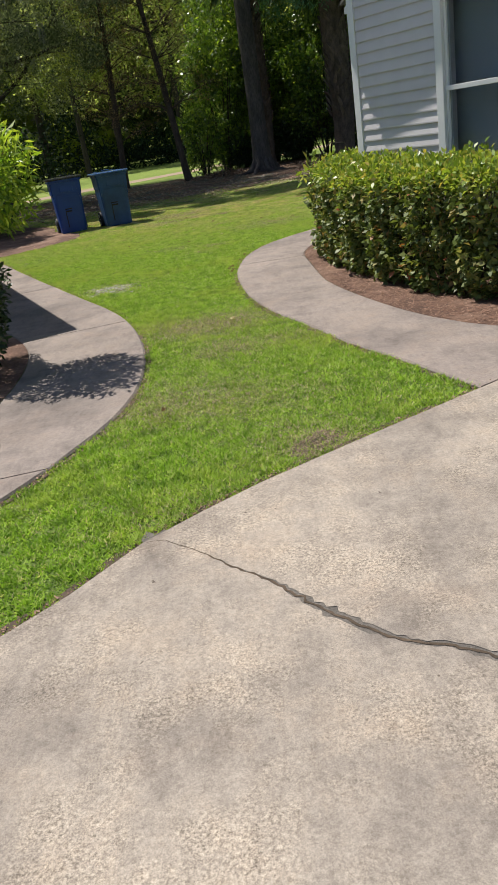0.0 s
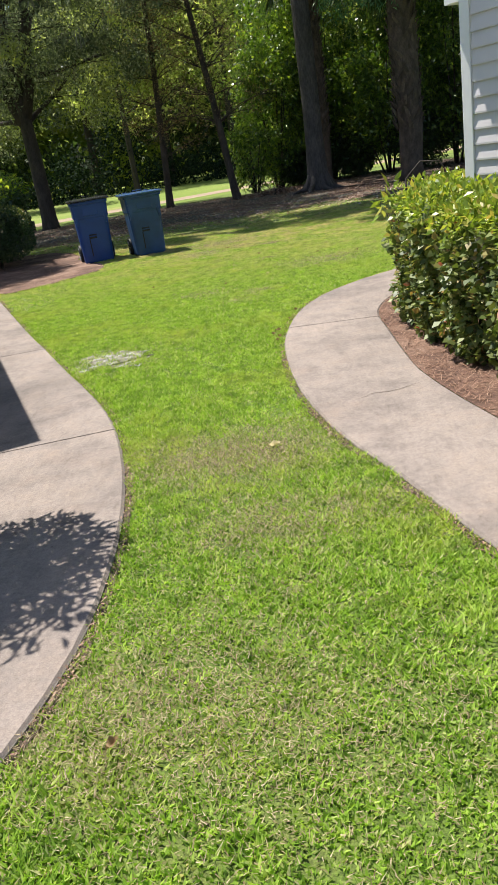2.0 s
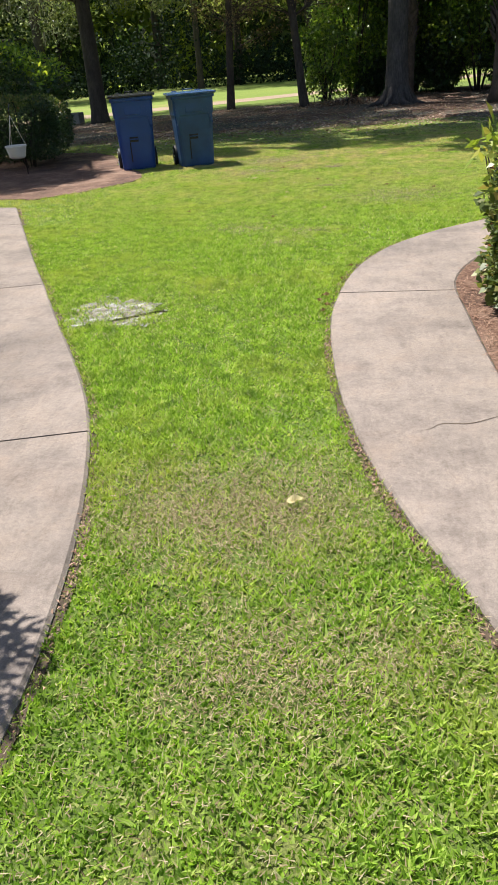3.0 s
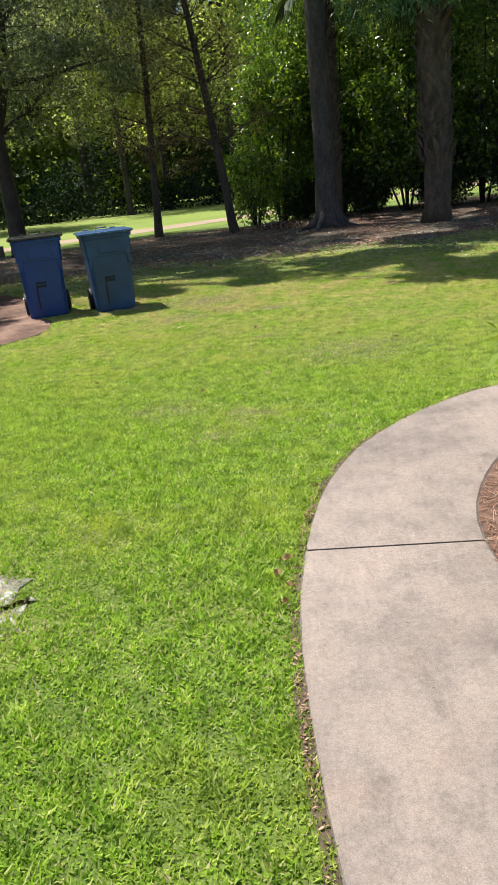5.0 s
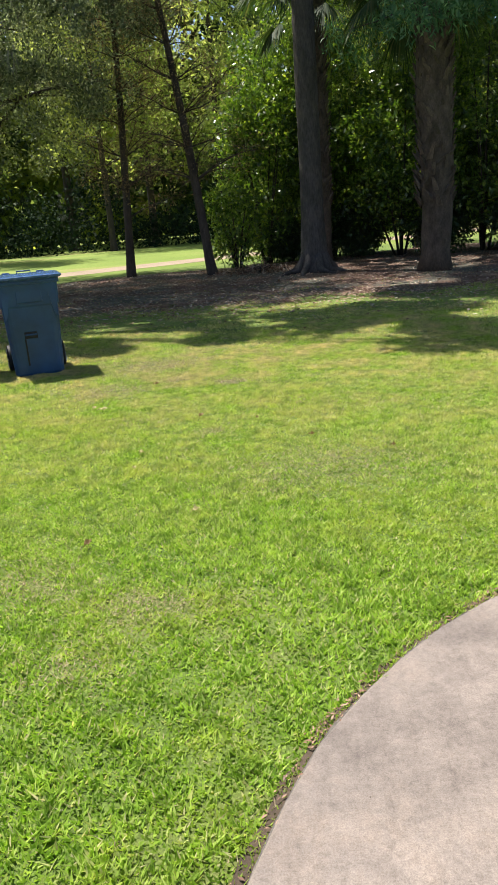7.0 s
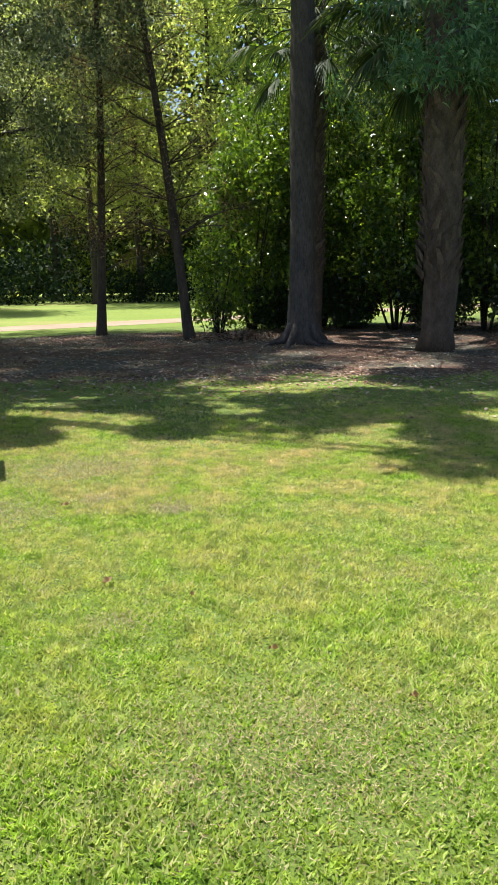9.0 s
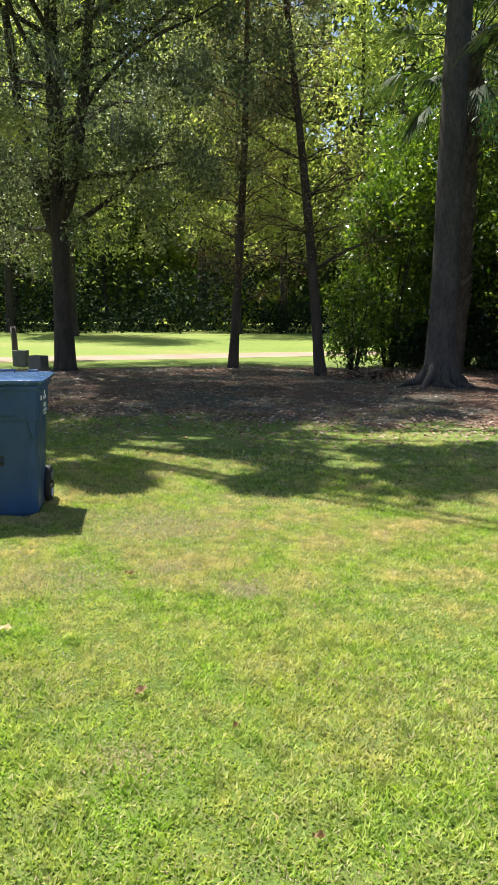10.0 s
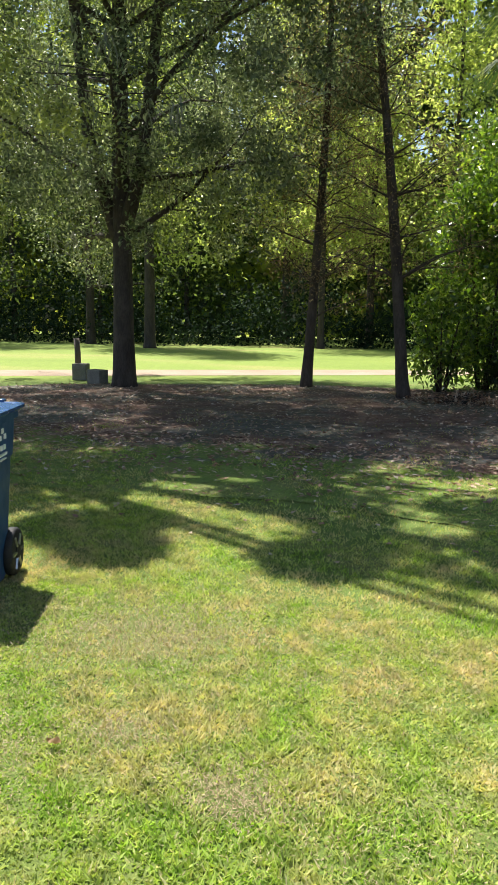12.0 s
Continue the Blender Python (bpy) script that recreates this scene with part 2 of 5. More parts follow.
DRYBLADE = leaf_mat("dead blades", [(0, (0.16, 0.11, 0.06)), (0.5, (0.31, 0.24, 0.14)), (1, (0.5, 0.41, 0.27))], 0.6, 0.2, (1, 1, 0.8), 0.2)
LITTER = leaf_mat("dead leaf litter", [(0, (0.16, 0.08, 0.05)), (0.4, (0.3, 0.18, 0.12)), (0.8, (0.45, 0.33, 0.24)), (1, (0.6, 0.52, 0.44))], 0.6, 0.1, (1, 1, 1), 0.3)
PALE_LEAF = leaf_mat("pale fallen leaf", [(0, (0.5, 0.44, 0.22)), (1, (0.6, 0.52, 0.3))], 0.6, 0.2, (1, 1, 0.7), 0.3)
DEAD_LEAF = leaf_mat("brown fallen leaf", [(0, (0.19, 0.12, 0.06)), (0.5, (0.26, 0.17, 0.08)), (1, (0.14, 0.09, 0.045))], 0.6, 0.2, (1, 1, 0.7), 0.3)
BARK_PINE = rough_mat("pine bark", [(0.3, (0.055, 0.047, 0.045)), (0.7, (0.135, 0.115, 0.108))], 5, 26, dark=0.4, bump_d=0.03, squeeze=(1, 1, 0.3))
BARK_OAK = rough_mat("oak bark", [(0.3, (0.034, 0.026, 0.021)), (0.7, (0.082, 0.064, 0.052))], 6, 34, dark=0.5, bump_d=0.02, squeeze=(1, 1, 0.3))
BARK_CEDAR = rough_mat("cedar bark", [(0.3, (0.045, 0.032, 0.026)), (0.7, (0.105, 0.078, 0.064))], 6, 34, dark=0.5, bump_d=0.015, squeeze=(1, 1, 0.3))
BARK_PALM = rough_mat("palm trunk fibre", [(0.3, (0.06, 0.042, 0.032)), (0.7, (0.15, 0.11, 0.086))], 7, 40, dark=0.5, bump_d=0.02, squeeze=(1, 1, 0.5))
BOOT = rough_mat("dry leaf boots", [(0.3, (0.09, 0.068, 0.052)), (0.7, (0.21, 0.16, 0.125))], 9, 60, dark=0.45, bump_d=0.01, squeeze=(1, 1, 0.3), tint=[(0.0, (0.55, 0.53, 0.52)), (1.0, (1.05, 1.03, 1.0))])
# the deep shade of the woods is put into these dark greens
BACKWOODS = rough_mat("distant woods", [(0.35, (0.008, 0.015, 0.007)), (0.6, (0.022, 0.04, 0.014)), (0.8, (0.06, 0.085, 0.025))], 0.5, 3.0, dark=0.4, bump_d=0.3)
SIDING = plain("grey siding", (0.585, 0.555, 0.57), 0.55, vary=0.05, scale=3, bump_d=0.0006)
TRIM = plain("white trim paint", (0.74, 0.74, 0.75), 0.45, vary=0.05, scale=4)
SOFFIT = plain("cream soffit paint", (0.78, 0.72, 0.58), 0.6, vary=0.05, scale=3)
SHINGLE = rough_mat("roof shingles", [(0.3, (0.1, 0.095, 0.09)), (0.7, (0.2, 0.19, 0.18))], 4, 60, bump_d=0.01)
BRICKWALL = rough_mat("plain wall paint", [(0.3, (0.4, 0.4, 0.4)), (0.7, (0.45, 0.45, 0.45))], 2, 40, dark=0.9)
PANE_BACKING = plain("blue-grey pane backing", (0.3, 0.32, 0.36), 0.8, vary=0.04)
BIN_BLUE = plain("deep blue plastic", (0.005, 0.048, 0.24), 0.42, vary=0.15, scale=4, bump_d=0.0008)
BIN_TEAL = plain("faded slate blue plastic", (0.012, 0.058, 0.165), 0.42, vary=0.35, scale=2.5, bump_d=0.0008)
LID_PALE = plain("glossy blue lid plastic", (0.045, 0.1, 0.22), 0.22, vary=0.25, scale=5)
LID_BLACK = plain("glossy black plastic", (0.022, 0.023, 0.026), 0.2, vary=0.25, scale=5)
RUBBER = plain("black rubber", (0.015, 0.015, 0.016), 0.7, vary=0.2)
STAMP = plain("white stamped paint", (0.75, 0.76, 0.78), 0.6, vary=0.06)
BLACKMETAL = plain("black enamel", (0.012, 0.012, 0.013), 0.25, vary=0.2)
STEEL = plain("dull steel", (0.5, 0.5, 0.5), 0.35, metal=1.0)
BASKET = plain("white plastic pot", (0.72, 0.7, 0.66), 0.5, vary=0.06)
WOODPOST = rough_mat("weathered post", [(0.3, (0.06, 0.05, 0.045)), (0.7, (0.13, 0.11, 0.1))], 5, 40, squeeze=(1, 1, 0.2))
BLOCK = rough_mat("concrete block", [(0.3, (0.16, 0.15, 0.135)), (0.7, (0.27, 0.25, 0.23))], 5, 70)

m, n, l, b = mat("window glass")
b.inputs["Base Color"].default_value = (0.8, 0.86, 0.9, 1)
b.inputs["Transmission Weight"].default_value = 1.0
b.inputs["Roughness"].default_value = 0.02
b.inputs["IOR"].default_value = 1.3
GLASS = m

# ---- mesh helpers ----
def mesh_ob(name, verts, faces, material, parent=None, label="", smooth=False):
    me = bpy.data.meshes.new(name)
    me.from_pydata([tuple(v) for v in verts], [], faces)
    me.materials.append(material)
    if smooth:
        me.polygons.foreach_set("use_smooth", [True] * len(me.polygons))
    me.update()
    ob = new(name, me)
    if parent:
        ob.parent = parent
    return tagged(ob, label=label)


def part(name, bm, material, parent=None, label="", smooth=False):
    me = bpy.data.meshes.new(name)
    bm.normal_update()
    bm.to_mesh(me)
    bm.free()
    me.materials.append(material)
    if smooth:
        me.polygons.foreach_set("use_smooth", [True] * len(me.polygons))
    ob = new(name, me)
    if parent:
        ob.parent = parent
    return tagged(ob, label=label)


def thing(name, m, label, category, group="", kind=""):
    ob = new(name)
    ob.empty_display_size = 0.1
    ob.matrix_basis = m
    return tagged(ob, label, category, group, kind)


def big_mesh(name, verts, k, material, parent=None):
    """A mesh of separate k-cornered faces from an array of corners, shape (faces * k, 3)."""
    nf = len(verts) // k
    me = bpy.data.meshes.new(name)
    me.vertices.add(len(verts))
    me.vertices.foreach_set("co", np.ascontiguousarray(verts, dtype=np.float32).ravel())
    me.loops.add(nf * k)
    me.loops.foreach_set("vertex_index", np.arange(nf * k, dtype=np.int32))
    me.polygons.add(nf)
    me.polygons.foreach_set("loop_start", np.arange(0, nf * k, k, dtype=np.int32))
    me.materials.append(material)
    me.update(calc_edges=True)
    ob = new(name, me)
    if parent:
        ob.parent = parent
    return ob


def box(bm, x0, x1, y0, y1, z0, z1, bevel=0.0):
    r = bmesh.ops.create_cube(bm, size=1, matrix=Matrix.LocRotScale(((x0 + x1) / 2, (y0 + y1) / 2, (z0 + z1) / 2), None, (x1 - x0, y1 - y0, z1 - z0)))
    if bevel:
        es = list({e for v in r["verts"] for e in v.link_edges})
        bmesh.ops.bevel(bm, geom=es, offset=bevel, segments=2, affect="EDGES", profile=0.5)
    return bm


def boxed(x0, x1, y0, y1, z0, z1, bevel=0.0):
    return box(bmesh.new(), x0, x1, y0, y1, z0, z1, bevel)


def prism(outline, lo, hi, axis="z"):
    """A solid from a flat outline, drawn out from lo to hi along an axis."""
    bm = bmesh.new()
    def p3(p, h):
        return (p[0], p[1], h) if axis == "z" else (p[0], h, p[1])
    a = [bm.verts.new(p3(p, lo)) for p in outline]
    c = [bm.verts.new(p3(p, hi)) for p in outline]
    k = len(outline)
    bm.faces.new(a)
    bm.faces.new(c[::-1])
    for i in range(k):
        bm.faces.new((a[i], c[i], c[(i + 1) % k], a[(i + 1) % k]))
    bmesh.ops.recalc_face_normals(bm, faces=bm.faces)
    return bm


def tube(points, radii, sides=8, wob=0.0, seed=0):
    """Rings along a line of points: verts and faces of a tapered, closed tube."""
    rng = np.random.default_rng(seed)
    pts = [Vector(p) for p in points]
    verts, faces = [], []
    ref = Vector((0.31, 0.95, 0.05))
    for i, p in enumerate(pts):
        d = (pts[min(i + 1, len(pts) - 1)] - pts[max(i - 1, 0)]).normalized()
        u = d.cross(ref if abs(d.dot(ref)) < 0.9 else Vector((1, 0, 0))).normalized()
        w = d.cross(u)
        for s in range(sides):
            a = 2 * math.pi * s / sides
            r = radii[i] * (1 + wob * rng.uniform(-1, 1))
            verts.append(p + u * (math.cos(a) * r) + w * (math.sin(a) * r))
    for i in range(len(pts) - 1):
        for s in range(sides):
            t = (s + 1) % sides
            faces.append((i * sides + s, i * sides + t, (i + 1) * sides + t, (i + 1) * sides + s))
    faces.append(tuple(range(sides))[::-1])
    faces.append(tuple((len(pts) - 1) * sides + s for s in range(sides)))
    return verts, faces


def tube_ob(name, points, radii, material, parent=None, sides=8, wob=0.0, seed=0, label=""):
    v, f = tube(points, radii, sides, wob, seed)
    return mesh_ob(name, v, f, material, parent, label, True)


def joined_tubes(name, tubes, material, parent=None):
    V, F = [], []
    for v, f in tubes:
        o = len(V)
        V += v
        F += [tuple(i + o for i in q) for q in f]
    return mesh_ob(name, V, F, material, parent, "", True)


def leaves(rng, at, size, aspect=0.45, up=0.3, out=None, fold=0.18, droop=0.0):
    """Pointed, folded leaves at the given places: corners of one four-sided face each."""
    at = np.asarray(at, float)
    k = len(at)
    d = rng.normal(size=(k, 3))
    if out is not None:
        d += out
    d[:, 2] -= droop
    d /= np.linalg.norm(d, axis=1)[:, None] + 1e-9
    nrm = rng.normal(size=(k, 3)) + np.array([0, 0, up * 3])
    side = np.cross(d, nrm)
    side /= np.linalg.norm(side, axis=1)[:, None] + 1e-9
    nn = np.cross(side, d)
    s = (size * rng.uniform(0.6, 1.35, k))[:, None]
    q = np.empty((k, 4, 3))
    q[:, 0] = at
    q[:, 1] = at + d * s * 0.5 + side * s * aspect * 0.5 + nn * s * fold * 0.5
    q[:, 2] = at + d * s - nn * s * fold * 0.3
    q[:, 3] = at + d * s * 0.5 - side * s * aspect * 0.5 + nn * s * fold * 0.5
    return q.reshape(-1, 3)


def clumps(rng, centres, spread, per):
    c = np.repeat(np.asarray(centres, float), per, axis=0)
    r = np.repeat(np.broadcast_to(np.asarray(spread, float), (len(centres),)), per)
    v = rng.normal(size=c.shape)
    v /= np.linalg.norm(v, axis=1)[:, None]
    return c + v * (r * rng.uniform(0.25, 1.0, len(c)) ** 0.6)[:, None]


def inside(poly, x, y):
    res = np.zeros(len(x), bool)
    for (x0, y0), (x1, y1) in zip(poly, poly[1:] + poly[:1]):
        if y0 == y1:
            continue
        res ^= ((y0 > y) != (y1 > y)) & (x < (x1 - x0) * (y - y0) / (y1 - y0) + x0)
    return res


def smooth_line(pts, n):
    """n points spread evenly along a smooth line through the given ones."""
    p = np.array([pts[0], *pts, pts[-1]], float)
    out = []
    for i in range(1, len(p) - 2):
        for t in np.linspace(0, 1, 16, endpoint=False):
            a, b2, c, e = p[i - 1:i + 3]
            out.append(0.5 * (2 * b2 + (c - a) * t + (2 * a - 5 * b2 + 4 * c - e) * t * t + (3 * b2 - a - 3 * c + e) * t ** 3))
    out.append(p[-2])
    out = np.array(out)
    s = np.r_[0, np.cumsum(np.hypot(*np.diff(out, axis=0).T))]
    q = np.linspace(0, s[-1], n)
    return [(float(a), float(b2)) for a, b2 in zip(np.interp(q, s, out[:, 0]), np.interp(q, s, out[:, 1]))]


def wavy(poly, amp, n, seed):
    """An uneven closed outline through the given points."""
    rng = np.random.default_rng(seed)
    line = smooth_line(poly + poly[:1], n)[:-1]
    return [(x + rng.normal(0, amp), y + rng.normal(0, amp)) for x, y in line]

# ---- plan ----
RW_L = smooth_line([(1.45, 4.84), (1.14, 5.6), (0.93, 6.07), (0.74, 6.67), (0.54, 7.2), (0.42, 7.62), (0.31, 8.2), (0.255, 8.75), (0.23, 9.25), (0.24, 9.63), (0.275, 9.96), (0.36, 10.44), (0.48, 10.82), (0.65, 11.18), (0.79, 11.37), (1.05, 11.67), (1.4, 11.95), (1.82, 12.15), (3.4, 12.55)], 73)
RW_R = smooth_line([(2.5, 5.46), (1.95, 5.87), (1.56, 6.5), (1.27, 7.4), (1.1, 8.2), (1.07, 8.7), (1.06, 9.4), (1.06, 10.0), (1.16, 10.4), (1.38, 10.82), (1.7, 11.12), (2.05, 11.3), (2.5, 11.42), (3.5, 11.6)], 73)
LW_R = smooth_line([(-1.5, 3.7), (-1.05, 4.36), (-0.81, 4.82), (-0.64, 5.22), (-0.54, 5.7), (-0.53, 6.2), (-0.57, 6.7), (-0.68, 7.3), (-0.87, 7.97), (-1.13, 8.6), (-1.6, 9.55), (-2.06, 10.5), (-2.55, 11.5), (-3.85, 14.25)], 73)
LW_L = smooth_line([(-2.4, 3.2), (-1.98, 4.2), (-1.73, 4.9), (-1.58, 5.5), (-1.51, 6.1), (-1.53, 6.7), (-1.63, 7.25), (-1.83, 7.75), (-2.15, 8.3), (-2.46, 8.9), (-2.88, 9.7), (-3.48, 10.85), (-4.02, 11.95), (-5.3, 14.6)], 73)
DRIVE_EDGE = [(-9.0, -3.7), (-3.6, 0.68), (-2.4, 1.78), (-0.77, 3.19), (-0.31, 3.7), (0.1, 4.02), (0.5, 4.27), (0.92, 4.52), (1.45, 4.83), (2.52, 5.44), (4.5, 6.6), (7.5, 8.2)]
CRACK = [(-0.31, 3.7), (-0.22, 3.69), (-0.08, 3.57), (0.07, 3.41), (0.22, 3.26), (0.32, 3.12), (0.42, 3.01), (0.56, 2.88), (0.69, 2.82), (0.8, 2.75), (1.3, 2.35), (2.4, 1.4), (4.4, -0.5), (7.0, -3.0)]

# ---- ground ----
GS = 700.0
ground = tagged(mesh_ob("ground", [(-GS, -GS, 0), (GS, -GS, 0), (GS, GS, 0), (-GS, GS, 0)], [(0, 1, 2, 3)], LAWN), "green lawn and bare earth thatch", "ground", kind="structure")
def sheet(name, outline, z, material, label, category="ground", kind="structure"):
    bm = bmesh.new()
    bm.faces.new([bm.verts.new((x, y, z)) for x, y in outline])
    bmesh.ops.triangulate(bm, faces=bm.faces)
    bmesh.ops.recalc_face_normals(bm, faces=bm.faces)
    return tagged(part(name, bm, material), label, category, kind=kind)

sheet("field", [(-90, -21.0), (-40, 11), (-13, 28.0), (2.0, 36.0), (30, 52), (90, 86), (90, 160), (-90, 120)], 0.006, FIELD, "sunlit pale green mown field behind the trees", "field")
sheet("road", [(-60, -0.4), (-12.0, 30.2), (1.0, 37.8), (30, 54.6), (60, 72.4), (60, 75.6), (30, 57.6), (1.0, 40.3), (-12.0, 32.8), (-60, 2.6)], 0.012, TRACK, "pale sandy vehicle track crossing the field", "track")
BED = wavy([(-10.0, 20.6), (-7.2, 20.0), (-5.6, 20.4), (-3.0, 19.9), (-0.8, 20.3), (1.2, 19.9), (3.4, 20.2), (6.5, 19.8), (10.0, 20.4), (11.5, 25), (11, 30), (7, 34.5), (3, 33.2), (-0.5, 31.9), (-3.6, 31.6), (-7.0, 30.0), (-9.6, 28.4), (-10.4, 24)], 0.03, 260, 5)
sheet("mulch_bed", BED, 0.010, BED_FLOOR, "reddish brown pine straw litter under the trees", "mulch")
LEFT_BED = wavy([(-3.9, 14.75), (-3.35, 15.2), (-2.7, 16.3), (-3.1, 17.1), (-3.6, 18.3), (-5.0, 20.5), (-9, 21), (-10, 16), (-7.0, 14.0), (-4.9, 15.1)], 0.05, 70, 6)
sheet("mulch_bed", LEFT_BED, 0.012, STRAW, "reddish pine straw bed round clipped shrubs", "mulch")
HEDGE_BED = RW_R[2:66] + [(3.4, 11.2), (2.6, 10.6), (3.6, 6.9)]
sheet("mulch_bed", HEDGE_BED, 0.018, STRAW, "reddish pine straw strip below the hedge", "mulch")
SHRUB_BED = [(x - 0.0, y) for x, y in LW_L[8:70]] + [(-6.2, 14.6), (-5.0, 10.5), (-3.5, 5.5), (-3.0, 4.0)]
sheet("mulch_bed", SHRUB_BED, 0.018, STRAW, "dark brown mulch bed beside the shaded walk", "mulch")
PATCH = wavy([(-1.58, 9.78), (-1.42, 10.14), (-1.2, 9.98), (-0.99, 9.92), (-0.93, 9.5), (-1.12, 9.36), (-1.32, 9.5), (-1.5, 9.4)], 0.03, 60, 8)
sheet("dirt_patch", PATCH, 0.006, GREYSAND, "bare grey sandy spot in the lawn", "dirt")

SPOT = wavy([(0.36, 4.34), (0.48, 4.36), (0.62, 4.46), (0.66, 4.56), (0.54, 4.62), (0.46, 4.55), (0.38, 4.48)], 0.004, 34, 9)
sheet("dirt_patch", SPOT, 0.004, DRYTHATCH, "bare brown soil spot with dead straw in the lawn", "dirt")

# ---- concrete ----
def slabs(name, left, right, cuts, top, label):
    """A walk of slabs between two edge lines, parted by grooves from a place on one edge to one on the other."""
    walk_ob = thing(name, Matrix(), label, "walkway", kind="structure")
    ends = [(0, 0)] + [(nearest(left, a), nearest(right, c)) for a, c in cuts] + [(len(left) - 1, len(right) - 1)]
    g = 0.0065
    for (a0, c0), (a1, c1) in zip(ends, ends[1:]):
        L = [Vector((*p, 0)) for p in smooth_line(left[a0:a1 + 1], 16)]
        Q = [Vector((*p, 0)) for p in smooth_line(right[c0:c1 + 1], 16)]
        for row, nxt in ((0, 1), (-1, -2)):
            for edge in (L, Q):
                edge[row] = edge[row] + (edge[nxt] - edge[row]).normalized() * g
        bm = bmesh.new()
        V = []
        for i, (p, q) in enumerate(zip(L, Q)):
            w = (q - p).normalized() * 0.014
            low = 0.005 if i in (0, len(L) - 1) else 0.0
            V.append([bm.verts.new(v) for v in ((p.x, p.y, -0.06), (p.x, p.y, top - 0.014), (p.x + w.x, p.y + w.y, top - low), (q.x - w.x, q.y - w.y, top - low), (q.x, q.y, top - 0.014), (q.x, q.y, -0.06))])
        for r0, r1 in zip(V, V[1:]):
            for i in range(5):
                bm.faces.new((r0[i], r0[i + 1], r1[i + 1], r1[i]))
        bm.faces.new(V[0])
        bm.faces.new(V[-1][::-1])
        bmesh.ops.recalc_face_normals(bm, faces=bm.faces)
        part("slab", bm, WALK, walk_ob)
    strip = [v for a, c in zip(left, right) for v in ((*a, 0.013), (*c, 0.013))]
    mesh_ob("joint_filling", strip, [(2 * i, 2 * i + 1, 2 * i + 3, 2 * i + 2) for i in range(len(left) - 1)], CRACKDIRT, walk_ob)
    return walk_ob

def nearest(line, y):
    return min(range(len(line)), key=lambda i: abs(line[i][1] - y))

slabs("walk_right", RW_L, RW_R, [(9.96, 9.93), (12.4, 11.5)], 0.024, "curving light grey concrete walk beside the hedge")
slabs("walk_left", LW_R, LW_L, [(4.6, 4.5), (7.97, 7.6), (10.52, 10.3), (13.1, 13.2)], 0.024, "curving light grey concrete walk, half in shade")

scuff = smooth_line([(0.59, 7.83), (0.68, 7.85), (0.74, 7.9), (0.86, 7.9), (0.98, 7.96), (1.1, 8.02)], 40)
crack = mesh_ob("walk_crack", [(x, y - 0.0022 * math.sin(math.pi * i / 39), 0.0262) for i, (x, y) in enumerate(scuff)] + [(x, y + 0.0022 * math.sin(math.pi * i / 39) + 0.0003, 0.0262) for i, (x, y) in enumerate(scuff)], [(i, i + 1, 41 + i, 40 + i) for i in range(39)], SOIL)
tagged(crack, "thin dark crack across the concrete walk", "crack", kind="structure")
drive = thing("driveway", Matrix(), "worn beige concrete driveway with a long crack", "driveway", kind="structure")
rngc = np.random.default_rng(3)
fine_crack = [(x + rngc.normal(0, 0.0028), y + rngc.normal(0, 0.0028)) for x, y in smooth_line(CRACK, 400)]
def off(line, d):
    out = []
    for i, (x, y) in enumerate(line):
        a, c = line[max(i - 1, 0)], line[min(i + 1, len(line) - 1)]
        k = math.hypot(c[0] - a[0], c[1] - a[1])
        w = d * (0.6 + 0.8 * abs(math.sin(i * 1.7)))
        out.append((x - (c[1] - a[1]) / k * w, y + (c[0] - a[0]) / k * w))
    return out
EDGE_A = [p for p in smooth_line(DRIVE_EDGE[:5], 30)]
EDGE_B = [p for p in smooth_line(DRIVE_EDGE[4:], 30)]
def crack_side(sgn):
    out = []
    for i, ((x, y), (a, c)) in enumerate(zip(fine_crack, off(fine_crack, sgn * 0.004))):
        k = (0.4 + 3.6 * min(i / 107, 1) ** 1.5) * (0.7 + 0.6 * rngc.uniform())
        k += 5.5 * min(max((i - 12) / 22, 0), 1) * (0.35 + 0.65 * rngc.uniform()) * (0.65 + 0.35 * math.sin(i * 0.21))
        out.append((x + (a - x) * k, y + (c - y) * k))
    return out
side_r = EDGE_B + [(9, -3)] + crack_side(1)[::-1]
side_l = EDGE_A + crack_side(-1) + [(7, -9), (-9, -9)]
for outline in (side_r, side_l):
    part("slab", prism(outline, -0.05, 0.022), DRIVE, drive)
k = len(fine_crack)
mesh_ob("crack_filling", [(*p, 0.0195) for p in off(fine_crack, 0.07)] + [(*p, 0.0195) for p in off(fine_crack, -0.07)], [(i, i + 1, k + i + 1, k + i) for i in range(k - 1)], CRACKDIRT, drive)
thin = [(x + rngc.normal(0, 0.0025), y + rngc.normal(0, 0.0025)) for x, y in fine_crack]
mesh_ob("crack_line", [(*p, 0.0215) for p in off(thin, 0.0045)] + [(*p, 0.0215) for p in off(thin, -0.0045)], [(i, i + 1, k + i + 1, k + i) for i in range(k - 1)], SOIL, drive)

def trench(name, line, d0, d1, z=0.006):
    a, c = off(line, d0), off(line, d1)
    k = len(a)
    ob = mesh_ob(name, [(*p, z) for p in a] + [(*p, z) for p in c], [(i, i + 1, k + i + 1, k + i) for i in range(k - 1)], SOIL)
    return tagged(ob, "dark soil edge where lawn meets concrete", "soil", kind="structure")

trench("soil_edge", RW_L, 0.035, -0.01)
trench("soil_edge", LW_R, -0.03, 0.01)
trench("soil_edge", EDGE_A + EDGE_B[1:12], 0.06, -0.01)

